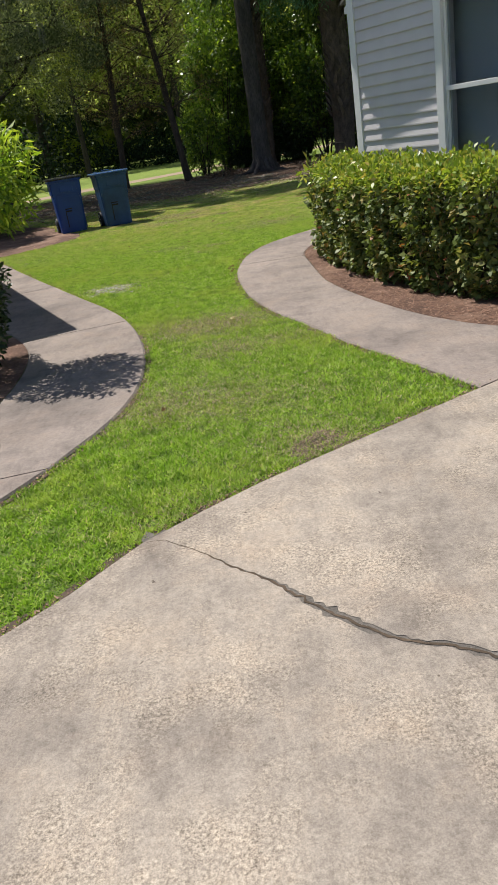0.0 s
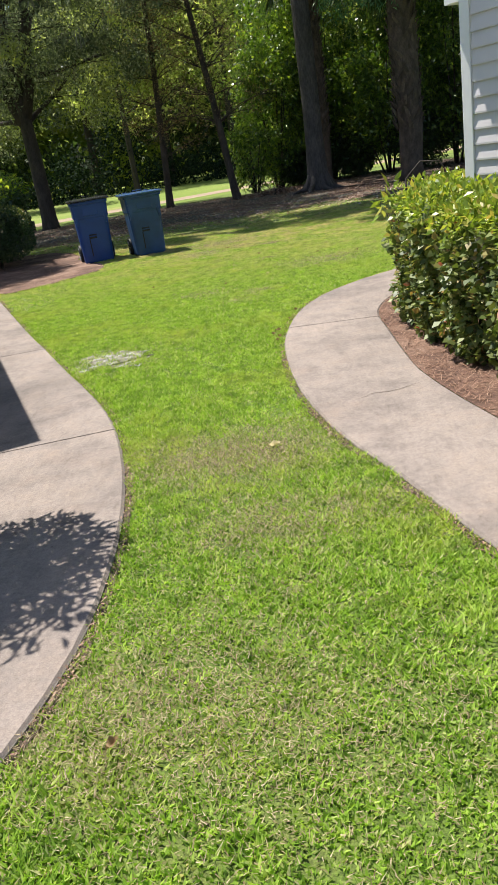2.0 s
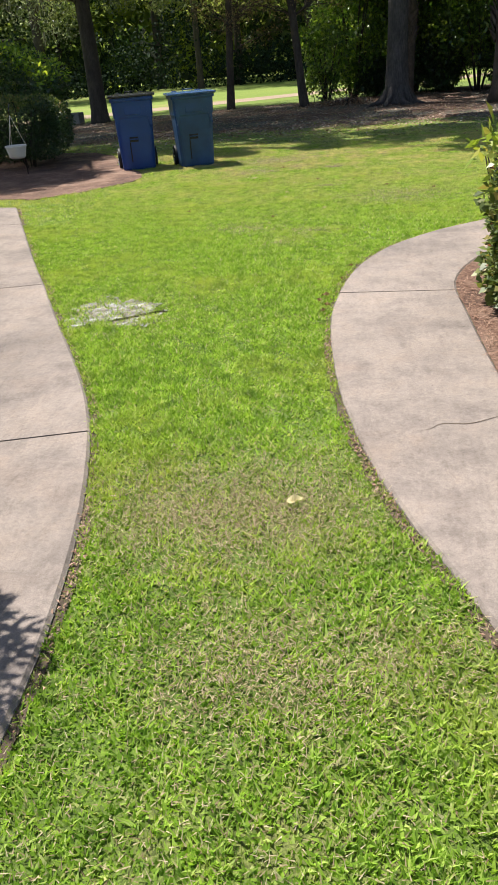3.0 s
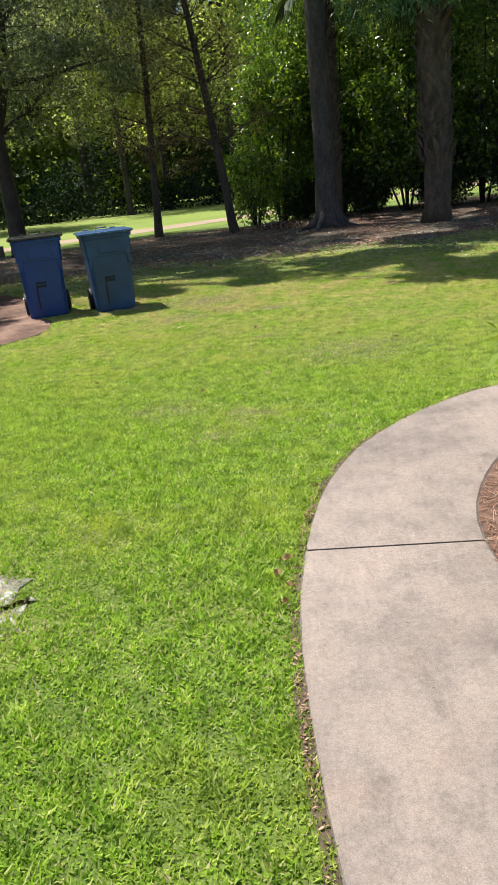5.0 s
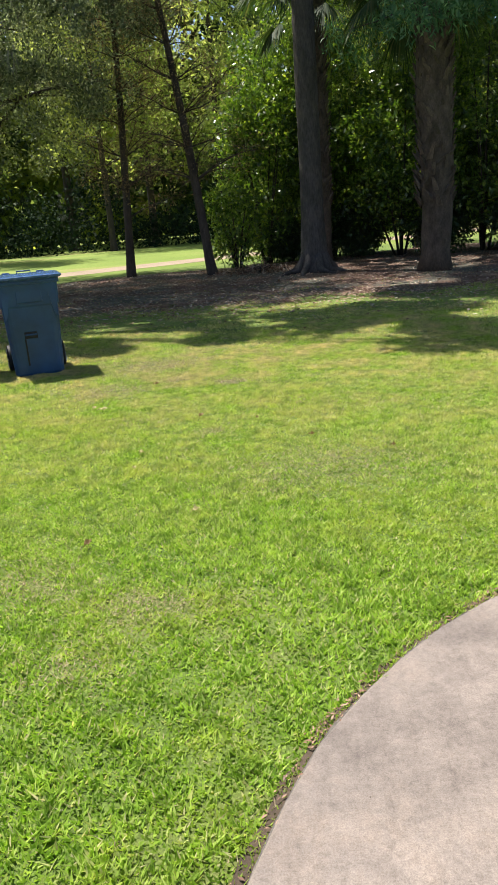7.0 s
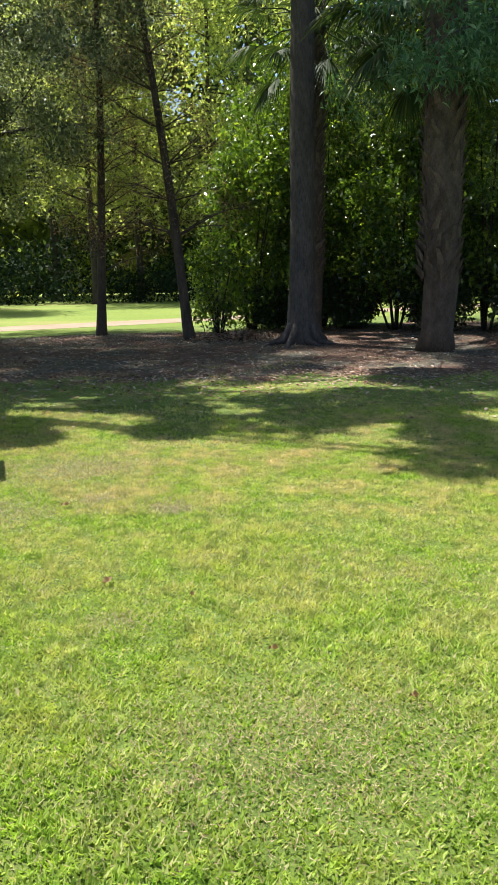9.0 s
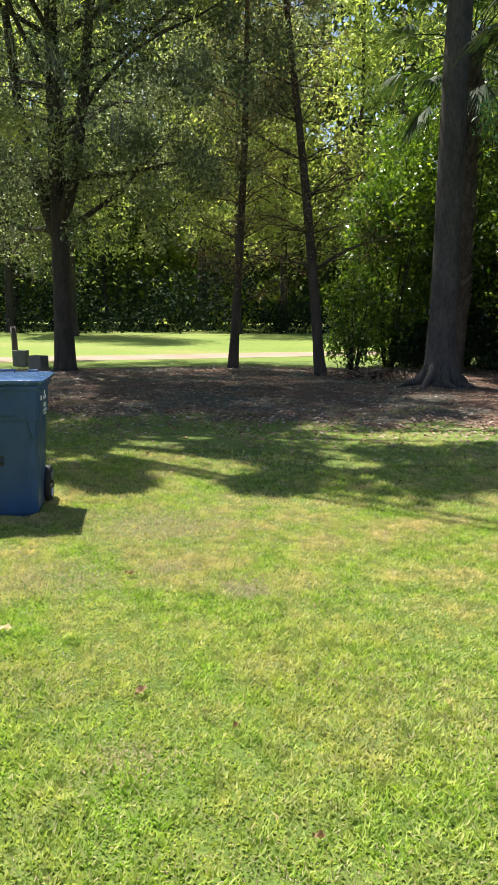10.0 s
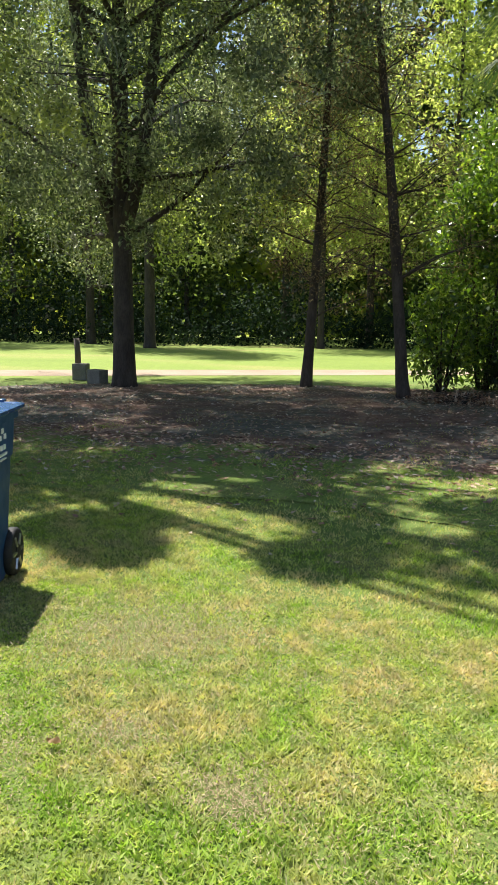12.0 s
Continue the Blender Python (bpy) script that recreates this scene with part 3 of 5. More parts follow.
# ---- house with the gable ----
HOUSE = pose(1.73, 9.41, 0, 0, 0, -57)
house = thing("house", HOUSE, "grey lap-sided house with white trim and an arched window", "house")
W, MID, EAVE, PITCH = 4.5, 2.25, 3.08, 0.6
WX0, WX1, WZ0, SPRING = 1.17, 3.33, 0.55, 2.42
RAD = (WX1 - WX0) / 2
def rake(x):
    return EAVE + PITCH * min(x, W - x)
arc = [(MID - RAD * math.cos(a), SPRING + RAD * 0.85 * math.sin(a)) for a in np.linspace(0, math.pi / 2, 13)]
half = [(0, 0), (MID, 0), (MID, WZ0), (WX0, WZ0), *arc, (MID, rake(MID)), (0, EAVE)]
part("wall", prism(half, 0.0, 0.14, "y"), SIDING, house)
part("wall", prism([(W - x, z) for x, z in half], 0.0, 0.14, "y"), SIDING, house)
for x in (0.0, W - 0.14):
    part("wall", boxed(x, x + 0.14, 0.142, 7.0, 0, EAVE - 0.02), SIDING, house)
part("wall", boxed(0.142, W - 0.142, 6.86, 7.0, 0, EAVE - 0.02), SIDING, house)
part("inner_floor", boxed(0.142, W - 0.142, 0.142, 6.85, 0.0, 0.3), BLOCK, house)
# added sheet behind the glass, its blue-grey painting the sky's reflection
part("pane_backing", boxed(WX0 - 0.1, WX1 + 0.1, 0.2, 0.21, 0.4, 3.6), PANE_BACKING, house)
z, course = 0.25, 0.102
while z < rake(MID) - 0.12:
    def seg(x0, x1):
        if x1 - x0 < 0.05:
            return
        bm = bmesh.new()
        pts = [(-0.019, z), (-0.019, z + 0.012), (-0.004, z + course), (0.001, z + course), (0.001, z)]
        a = [bm.verts.new((x0, y, h)) for y, h in pts]
        c = [bm.verts.new((x1, y, h)) for y, h in pts]
        for i in range(5):
            bm.faces.new((a[i], c[i], c[(i + 1) % 5], a[(i + 1) % 5]))
        bm.faces.new(a[::-1])
        bm.faces.new(c)
        bmesh.ops.recalc_face_normals(bm, faces=bm.faces)
        part("siding_board", bm, SIDING, house)
    e0 = max(0.068, (z + course - EAVE) / PITCH + 0.03)
    if z < WZ0 - 0.15:
        seg(e0, W - e0)
    else:
        zz = max(z + 0.05 - SPRING, 0)
        r2 = RAD + 0.09
        w = WX0 - 0.09 if zz == 0 else (MID - r2 * math.sqrt(1 - (zz / (r2 * 0.86)) ** 2) if zz < r2 * 0.86 else MID)
        seg(e0, w)
        seg(W - w, W - e0)
    z += course
for x in (0.0, W - 0.065):
    part("corner_board", boxed(x, x + 0.065, -0.026, 0.05, 0.2, EAVE + 0.02, 0.003), TRIM, house)
part("corner_board", boxed(-0.022, 0.0, -0.024, 0.09, 0.2, EAVE - 0.3, 0.003), TRIM, house)
# window
window = thing("window_1", Matrix(), "tall arched window with white frame and cross bars", "")
window.parent = house
for x in (WX0 - 0.085, WX1):
    part("window_frame", boxed(x, x + 0.085, -0.036, 0.06, WZ0 - 0.08, SPRING, 0.004), TRIM, window)
part("window_sill", boxed(WX0 - 0.1, WX1 + 0.1, -0.06, 0.06, WZ0 - 0.08, WZ0, 0.004), TRIM, window)
ring_o = [(MID - (RAD + 0.085) * math.cos(a), SPRING + (RAD * 0.85 + 0.085) * math.sin(a)) for a in np.linspace(0, math.pi, 33)]
ring_i = [(MID - RAD * math.cos(a), SPRING + RAD * 0.85 * math.sin(a)) for a in np.linspace(math.pi, 0, 33)]
part("window_frame", prism(ring_o + ring_i, -0.036, 0.06, "y"), TRIM, window)
part("transom_bar", boxed(WX0 + 0.002, WX1 - 0.002, -0.03, 0.07, 2.28, 2.43, 0.004), TRIM, window)
part("crossbar", boxed(WX0 + 0.002, WX1 - 0.002, -0.012, 0.055, 1.52, 1.562, 0.003), TRIM, window)
for x in (WX0 + RAD - 0.03,):
    part("mullion", boxed(x, x + 0.06, -0.014, 0.056, WZ0 + 0.002, 2.278, 0.003), TRIM, window)
for x0, x1 in ((WX0, WX0 + 0.03), (WX0 + RAD - 0.06, WX0 + RAD - 0.032), (WX0 + RAD + 0.032, WX0 + RAD + 0.06), (WX1 - 0.03, WX1)):
    part("sash", boxed(x0 + 0.001, x1 - 0.001, 0.0, 0.05, WZ0 + 0.003, 2.277, 0.002), TRIM, window)
for x0, x1 in ((WX0, MID - 0.03), (MID + 0.03, WX1)):
    for z0, z1 in ((WZ0, 1.52), (1.562, 2.28)):
        part("pane", boxed(x0 + 0.031, x1 - 0.033, 0.02, 0.026, z0 + 0.002, z1 - 0.002), GLASS, window)
part("pane", prism([(x, z + 0.01) for x, z in ring_i], 0.02, 0.026, "y"), GLASS, window)
# roof edge
OUT, LEFT = 0.26, 0.47
for s in (1, -1):
    def fx(x):
        return x if s > 0 else W - x
    bm = bmesh.new()
    q = [bm.verts.new((fx(x), y, rake(x) + dz)) for x in (0.0, MID) for y, dz in ((-0.001, 0.002), (-OUT, 0.115), (-OUT, 0.135), (-0.001, 0.022))]
    for a in ((0, 1, 2, 3), (7, 6, 5, 4), (0, 4, 5, 1), (1, 5, 6, 2), (2, 6, 7, 3), (3, 7, 4, 0)):
        bm.faces.new([q[k] for k in a])
    bmesh.ops.recalc_face_normals(bm, faces=bm.faces)
    part("soffit", bm, SOFFIT, house)
    part("cornice_return", prism([(fx(-LEFT + 0.01), EAVE - 0.16), (fx(-0.001), EAVE - 0.26), (fx(-0.001), EAVE + 0.11), (fx(-LEFT + 0.01), EAVE - 0.1)], -OUT + 0.02, 0.0, "y"), SOFFIT, house)
    part("rake_board", prism([(fx(-LEFT), EAVE - PITCH * LEFT + 0.11), (fx(MID), rake(MID) + 0.11), (fx(MID), rake(MID) + 0.27), (fx(-LEFT), EAVE - PITCH * LEFT + 0.27)], -OUT - 0.022, -OUT, "y"), TRIM, house)
    part("fascia", boxed(min(fx(-LEFT), fx(-LEFT + 0.02)), max(fx(-LEFT), fx(-LEFT + 0.02)), -OUT + 0.02, 0.0, EAVE - 0.18, EAVE - 0.04), TRIM, house)
    for y0, y1, over in ((-OUT - 0.04, 0.25, LEFT + 0.03), (0.25, 7.3, 0.03)):
        part("roof", prism([(fx(-over), EAVE - PITCH * over + 0.272), (fx(MID), rake(MID) + 0.272), (fx(MID), rake(MID) + 0.3), (fx(-over), EAVE - PITCH * over + 0.3)], y0, y1, "y"), SHINGLE, house)
# lower wing behind
wing = thing("wing", HOUSE.inverted() @ pose(2.2, 12.13, 0, 0, 0, -57), "", "")
wing.parent = house
part("eave_end", prism([(0.03, 2.5), (0.9, 2.5), (0.9, 3.16), (-0.06, 2.72), (-0.06, 2.65), (0.03, 2.65)], -0.02, 0.25, "y"), TRIM, wing)
part("roof", prism([(-0.1, 2.76), (2.2, 3.9), (2.2, 3.93), (-0.1, 2.79)], -0.05, 3.0, "y"), SHINGLE, wing)
part("wall", boxed(0.5, 2.2, 0.3, 3.0, 0, 3.0), SIDING, wing)

# ---- neighbour house beyond the left walk, out of view ----
hut = thing("house", pose(-2.35, 8.72, 0, 0, 0, math.degrees(math.atan2(0.908, -0.418))), "plain grey house whose roof shades the walk", "house")
part("wall", boxed(0.4, 7.4, 0.45, 7.0, 0, 2.65), BRICKWALL, hut)
part("roof", boxed(0, 7.7, 0, 7.5, 2.66, 2.8), SHINGLE, hut)

# ---- shrubs and hedge ----
def shrub(name, x, y, rx, ry, h, material, count, size, label, seed, base=0.05, sq=2.0, aspect=0.45, top=None, yaw=0, stems=6, depth=0.35, up=0.3, category="shrub", foot=(0, 0)):
    """A bushy shrub: stems, and leaves over a lumpy rounded body with gaps."""
    rng = np.random.default_rng(seed)
    ob = thing(name, pose(x, y, 0, 0, 0, yaw), label, category)
    for i in range(stems):
        a = rng.uniform(0, 6.28)
        q = rng.uniform(0.2, 0.75)
        tube_ob("stem", [(foot[0] + 0.1 * rx * math.cos(a), foot[1] + 0.1 * ry * math.sin(a), -0.02), (foot[0] * 0.6 + q * 0.5 * rx * math.cos(a), q * 0.5 * ry * math.sin(a), h * 0.4), (q * rx * math.cos(a), q * ry * math.sin(a), h * 0.78)], (0.011, 0.008, 0.004), BARK_OAK, ob, 5)
    v = rng.normal(size=(count, 3))
    v /= np.linalg.norm(v, axis=1)[:, None]
    p = np.abs(v) ** (2.0 / sq)
    v = np.sign(v) * p / np.linalg.norm(p, axis=1, ord=sq)[:, None]
    lump = 1 + 0.09 * np.sin(v[:, 0] * 5 + seed) + 0.08 * np.sin(v[:, 1] * 6 + 2 * seed) + 0.07 * np.sin(v[:, 2] * 7 + seed)
    r = lump * (1 - depth * rng.uniform(0, 1, count) ** 1.6)
    c = np.c_[v[:, 0] * rx * r, v[:, 1] * ry * r, base + (h - base) * (0.5 + 0.5 * v[:, 2] * r)]
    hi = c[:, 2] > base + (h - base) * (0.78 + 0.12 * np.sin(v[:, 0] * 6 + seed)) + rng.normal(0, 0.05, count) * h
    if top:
        big_mesh("top_foliage", leaves(rng, c[hi], size, aspect, up, v[hi] * 0.9), 4, top, ob)
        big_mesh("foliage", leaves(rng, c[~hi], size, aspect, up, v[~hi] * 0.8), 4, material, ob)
    else:
        big_mesh("foliage", leaves(rng, c, size, aspect, up, v * 0.8), 4, material, ob)
    return ob

HEDGE_LINE = smooth_line([(2.6, 10.95), (2.15, 10.72), (1.78, 10.2), (1.6, 9.6), (1.66, 8.75), (1.85, 7.95), (2.16, 7.15), (2.62, 6.42), (3.3, 5.8), (4.3, 5.2)], 90)
def hedge():
    rng = np.random.default_rng(21)
    ob = thing("hedge", Matrix(), "clipped broad-leaved hedge, sunlit top painted yellow-green", "hedge")
    k = 60000
    i = rng.uniform(0, 88, k)
    line = np.array(HEDGE_LINE)
    lo = i.astype(int)
    f = (i - lo)[:, None]
    p = line[lo] * (1 - f) + line[lo + 1] * f
    t = line[lo + 1] - line[lo]
    t /= np.linalg.norm(t, axis=1)[:, None]
    nrm = np.c_[-t[:, 1], t[:, 0]]
    a = rng.uniform(0, 1, k)
    hw, h = 0.38, 0.97
    # outline of the section: up the near face, over the top, down the far face
    per = 2 * h + 2 * hw
    s = a * per
    o = np.where(s < h, -hw, np.where(s < h + 2 * hw, s - h - hw, hw))
    z = np.where(s < h, s, np.where(s < h + 2 * hw, h, per - s))
    lump = 0.035 * np.sin(i * 0.9) + 0.03 * np.sin(i * 2.3 + z * 9) + 0.03 * np.sin(z * 14 + i * 0.5)
    d = rng.uniform(0, 1, k) ** 1.5 * 0.16
    corner = np.clip(z - (h - 0.12), 0, 1) * np.clip(np.abs(o) - (hw - 0.12), 0, 1) * 3
    under = np.clip(0.16 - z, 0, 1) * 0.5
    off_ = o - np.sign(o) * (d * (np.abs(o) > hw - 0.01) + under) + np.sign(o) * lump * (np.abs(o) > hw - 0.01) - np.sign(o) * corner
    z2 = np.clip(z - d * (z > h - 0.01) + lump * (z > h - 0.01) - corner, 0.06, 2)
    q = np.c_[p + nrm * off_[:, None], z2]
    outv = np.c_[nrm * np.where(z > h - 0.01, 0, np.sign(o))[:, None], np.where(z > h - 0.01, 1.2, 0.15)]
    # sunlit hedge top put into colour: leaves near it turn yellow-green
    tip = z2 > h - 0.15 + 0.06 * np.sin(i * 1.7) + rng.normal(0, 0.03, k)
    big_mesh("foliage", leaves(rng, q[~tip], 0.06, 0.62, 0.5, outv[~tip] * 0.9, droop=0.2), 4, HEDGE_LEAF, ob)
    big_mesh("top_foliage", leaves(rng, q[tip] + np.c_[np.zeros((tip.sum(), 2)), rng.uniform(0, 0.05, tip.sum())], 0.05, 0.5, 0.3, outv[tip]), 4, HEDGE_TOP, ob)
    for j in range(2, 88, 2):
        x, y = HEDGE_LINE[j]
        for _ in range(3):
            a2, r = rng.uniform(0, 6.28), rng.uniform(0.05, 0.28)
            tube_ob("stem", [(x, y, -0.02), (x + r * 0.5 * math.cos(a2), y + r * 0.5 * math.sin(a2), 0.4), (x + r * math.cos(a2), y + r * math.sin(a2), 0.86)], (0.014, 0.01, 0.004), BARK_OAK, ob, 5)

hedge()
shrub("shrub", -1.5, 6.7, 0.42, 0.5, 1.86, NANDINA, 3600, 0.085, "feathery light green shrub leaning over the walk", 31, 1.05, aspect=0.25, depth=0.85, stems=5, foot=(-0.5, 0.15))
shrub("shrub", -2.0, 6.75, 0.48, 0.55, 1.2, DARK_LEAF, 9000, 0.05, "dark leafy shrub with bright tips beside the walk", 32, 0.1, top=NANDINA)
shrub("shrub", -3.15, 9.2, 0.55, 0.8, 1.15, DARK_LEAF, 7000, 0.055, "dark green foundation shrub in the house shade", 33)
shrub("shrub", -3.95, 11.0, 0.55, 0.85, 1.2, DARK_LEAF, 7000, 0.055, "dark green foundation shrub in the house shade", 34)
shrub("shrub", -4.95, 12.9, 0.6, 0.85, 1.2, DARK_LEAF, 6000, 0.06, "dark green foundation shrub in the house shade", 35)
# top=HEDGE_LEAF: lighter leaves put the lit dome into the colour
shrub("shrub", -5.36, 18.6, 0.82, 0.8, 1.24, DARK_LEAF, 16000, 0.045, "clipped mushroom-shaped grey-green shrub, lit top put into leaf colour", 36, 0.12, top=HEDGE_LEAF, depth=0.2, stems=10)
# top=NANDINA paints the sunlit upper side with yellow-green leaves
shrub("shrub", -6.6, 19.6, 1.85, 1.05, 2.12, DARK_LEAF, 22000, 0.085, "large dark shrub, sunlit top painted in yellow-green leaves", 37, 0.1, 2.0, top=NANDINA, depth=0.3, stems=14)
shoot = shrub("shrub", 1.24, 9.9, 0.13, 0.16, 1.08, HEDGE_TOP, 70, 0.09, "young broad-leaved plant with bright green leaves", 38, 0.8, aspect=0.4, depth=0.8, foot=(0.12, 0.05))
tube_ob("arching_twig", [(0.1, 0.0, 0.85), (0.12, 0.05, 1.08), (0.25, 0.12, 1.19), (0.42, 0.2, 1.17), (0.52, 0.26, 1.0)], (0.008, 0.007, 0.006, 0.005, 0.004), BARK_OAK, shoot, 5)
shrub("shrub", 2.25, 10.4, 0.35, 0.4, 1.12, HEDGE_TOP, 5000, 0.05, "yellow-green shrub at the house corner", 39, 0.1)

# ---- wheeled bins ----
def rrect(hx, hy, r, k=5):
    out = []
    for cx, cy, a0 in ((hx - r, hy - r, 0), (-hx + r, hy - r, 90), (-hx + r, -hy + r, 180), (hx - r, -hy + r, 270)):
        for i in range(k):
            a = radians(a0 + 90 * i / (k - 1))
            out.append((cx + r * math.cos(a), cy + r * math.sin(a)))
    return out

def loft(rings):
    bm = bmesh.new()
    V = [[bm.verts.new(p) for p in ring] for ring in rings]
    k = len(V[0])
    for a, c in zip(V, V[1:]):
        for i in range(k):
            bm.faces.new((a[i], a[(i + 1) % k], c[(i + 1) % k], c[i]))
    bm.faces.new(V[0][::-1])
    bm.faces.new(V[-1])
    bmesh.ops.recalc_face_normals(bm, faces=bm.faces)
    return bm

def wheel_bin(m, body_mat, lid_mat, label, lid_label="blue lid, paler than the body"):
    ob = thing("wheeled_bin", m, label, "bin")
    rings = []
    for z, hx, hy, cy, r in ((0.0, 0.235, 0.23, -0.02, 0.06), (0.03, 0.25, 0.245, -0.02, 0.07), (0.5, 0.27, 0.28, -0.005, 0.07), (0.72, 0.28, 0.297, 0.0, 0.07), (0.74, 0.292, 0.305, 0.0, 0.07), (0.95, 0.3, 0.325, 0.0, 0.06), (0.955, 0.318, 0.342, 0.0, 0.06), (1.0, 0.32, 0.345, 0.0, 0.06)):
        rings.append([(x, y + cy, z) for x, y in rrect(hx, hy, r)])
    part("body", loft(rings), body_mat, ob, smooth=False)
    # front grip: a slot with a bar across it, and a groove down to the foot
    # slot and groove are raised black pieces that paint the recess shade
    part("grip_shade", boxed(-0.1, 0.03, -0.2885, -0.262, 0.4, 0.47, 0.004), RUBBER, ob, "black piece painting the shade of the grip slot")
    part("grip_bar", boxed(-0.095, 0.025, -0.297, -0.28, 0.43, 0.447, 0.006), body_mat, ob)
    part("groove", boxed(-0.105, -0.088, -0.284, -0.24, 0.12, 0.398, 0.003), RUBBER, ob, "black strip painting the groove's shade below the grip")
    part("front_panel", boxed(-0.13, 0.13, -0.319, -0.29, 0.765, 0.93, 0.012), body_mat, ob)
    for s in (-1, 1):
        part("shoulder_rib", prism([(s * 0.27, 0.95), (s * 0.17, 0.95), (s * 0.2, 0.8), (s * 0.24, 0.62), (s * 0.262, 0.6)], -0.318, -0.275, "y"), body_mat, ob)
    part("rim", boxed(-0.3, 0.3, -0.352, -0.33, 0.965, 0.99, 0.006), body_mat, ob)
    lid_r = []
    for z, hx, hy, r in ((1.0, 0.332, 0.36, 0.05), (1.012, 0.35, 0.38, 0.06), (1.03, 0.35, 0.38, 0.06), (1.036, 0.335, 0.362, 0.06), (1.028, 0.31, 0.335, 0.06), (1.04, 0.27, 0.29, 0.08), (1.044, 0.14, 0.16, 0.08)):
        lid_r.append([(x, y, z) for x, y in rrect(hx, hy, r)])
    lid = part("lid", loft(lid_r), lid_mat, ob, lid_label)
    for x in (-0.18, 0.18):
        part("hinge", boxed(x - 0.04, x + 0.04, 0.345, 0.41, 0.99, 1.05, 0.008), lid_mat, lid)
    v, f = tube([(-0.2, 0.36, 0.98), (-0.2, 0.43, 1.0), (0.2, 0.43, 1.0), (0.2, 0.36, 0.98)], (0.014,) * 4, 8)
    mesh_ob("handle", v, f, body_mat, ob, "", True)
    v, f = tube([(-0.07, 0.16, 1.036), (-0.07, 0.16, 1.066), (0.07, 0.16, 1.066), (0.07, 0.16, 1.036)], (0.008,) * 4, 6)
    mesh_ob("lid_grip", v, f, lid_mat, lid, "", True)
    v, f = tube([(-0.3, 0.235, 0.145), (0.3, 0.235, 0.145)], (0.012, 0.012), 8)
    mesh_ob("axle", v, f, STEEL, ob, "steel axle")
    for s in (-1, 1):
        wheel = part("wheel", loft([[(s * 0.27 + dx, 0.235 + r * math.cos(a), 0.145 + r * math.sin(a)) for a in np.linspace(0, 2 * math.pi, 28, endpoint=False)] for dx, r in ((-0.03, 0.11), (-0.03, 0.135), (-0.018, 0.146), (0.018, 0.146), (0.03, 0.135), (0.03, 0.11))]), RUBBER, ob, "black rubber wheel", True)
        part("hub", loft([[(s * 0.302 + dx, 0.235 + r * math.cos(a), 0.145 + r * math.sin(a)) for a in np.linspace(0, 2 * math.pi, 16, endpoint=False)] for dx, r in ((-0.006, 0.045), (0.004, 0.045), (0.01, 0.02))]), RUBBER, wheel)
        for q in range(6):
            a = q * math.pi / 3
            v, f = tube([(s * 0.3, 0.235 + 0.04 * math.cos(a), 0.145 + 0.04 * math.sin(a)), (s * 0.3, 0.235 + 0.11 * math.cos(a), 0.145 + 0.11 * math.sin(a))], (0.011, 0.011), 5)
            mesh_ob("spoke", v, f, STEEL, wheel)
    # stamped mark on the side: a ring of five small strokes and bars
    sx = 0.3035
    def stamp(y0, y1, z0, z1):
        bm = boxed(sx - 0.028, sx + 0.0, y0, y1, z0, z1)
        part("stamp", bm, STAMP, ob, "white stamped mark")
    for q in range(5):
        a = q * 2 * math.pi / 5 + math.pi / 2
        cy, cz = 0.02 + 0.05 * math.cos(a), 0.855 + 0.052 * math.sin(a)
        stamp(cy - 0.017, cy + 0.017, cz - 0.014, cz + 0.014)
    stamp(-0.05, 0.09, 0.765, 0.78)
    stamp(-0.03, 0.07, 0.742, 0.75)
    stamp(-0.2, -0.165, 0.87, 0.9)
    return ob

wheel_bin(pose(-2.12, 17.52, 0, 0, 0, 20) @ Matrix.Diagonal((1.06, 0.97, 1.045, 1)), BIN_TEAL, LID_PALE, "faded slate-blue wheeled recycling bin on the lawn")
wheel_bin(pose(-3.08, 17.55, 0, 0, 0, 17) @ Matrix.Diagonal((1.06, 0.97, 1.075, 1)), BIN_BLUE, LID_BLACK, "deep blue wheeled recycling bin with a black lid", "glossy black lid")

# ---- trees ----
def limb_points(rng, start, direction, length, n=6, sag=0.0, wander=0.12):
    p, d = Vector(start), Vector(direction).normalized()
    out = [p.copy()]
    for i in range(n):
        d = (d + Vector(rng.normal(0, wander, 3)) + Vector((0, 0, -sag))).normalized()
        p = p + d * (length / n)
        out.append(p.copy())
    return out

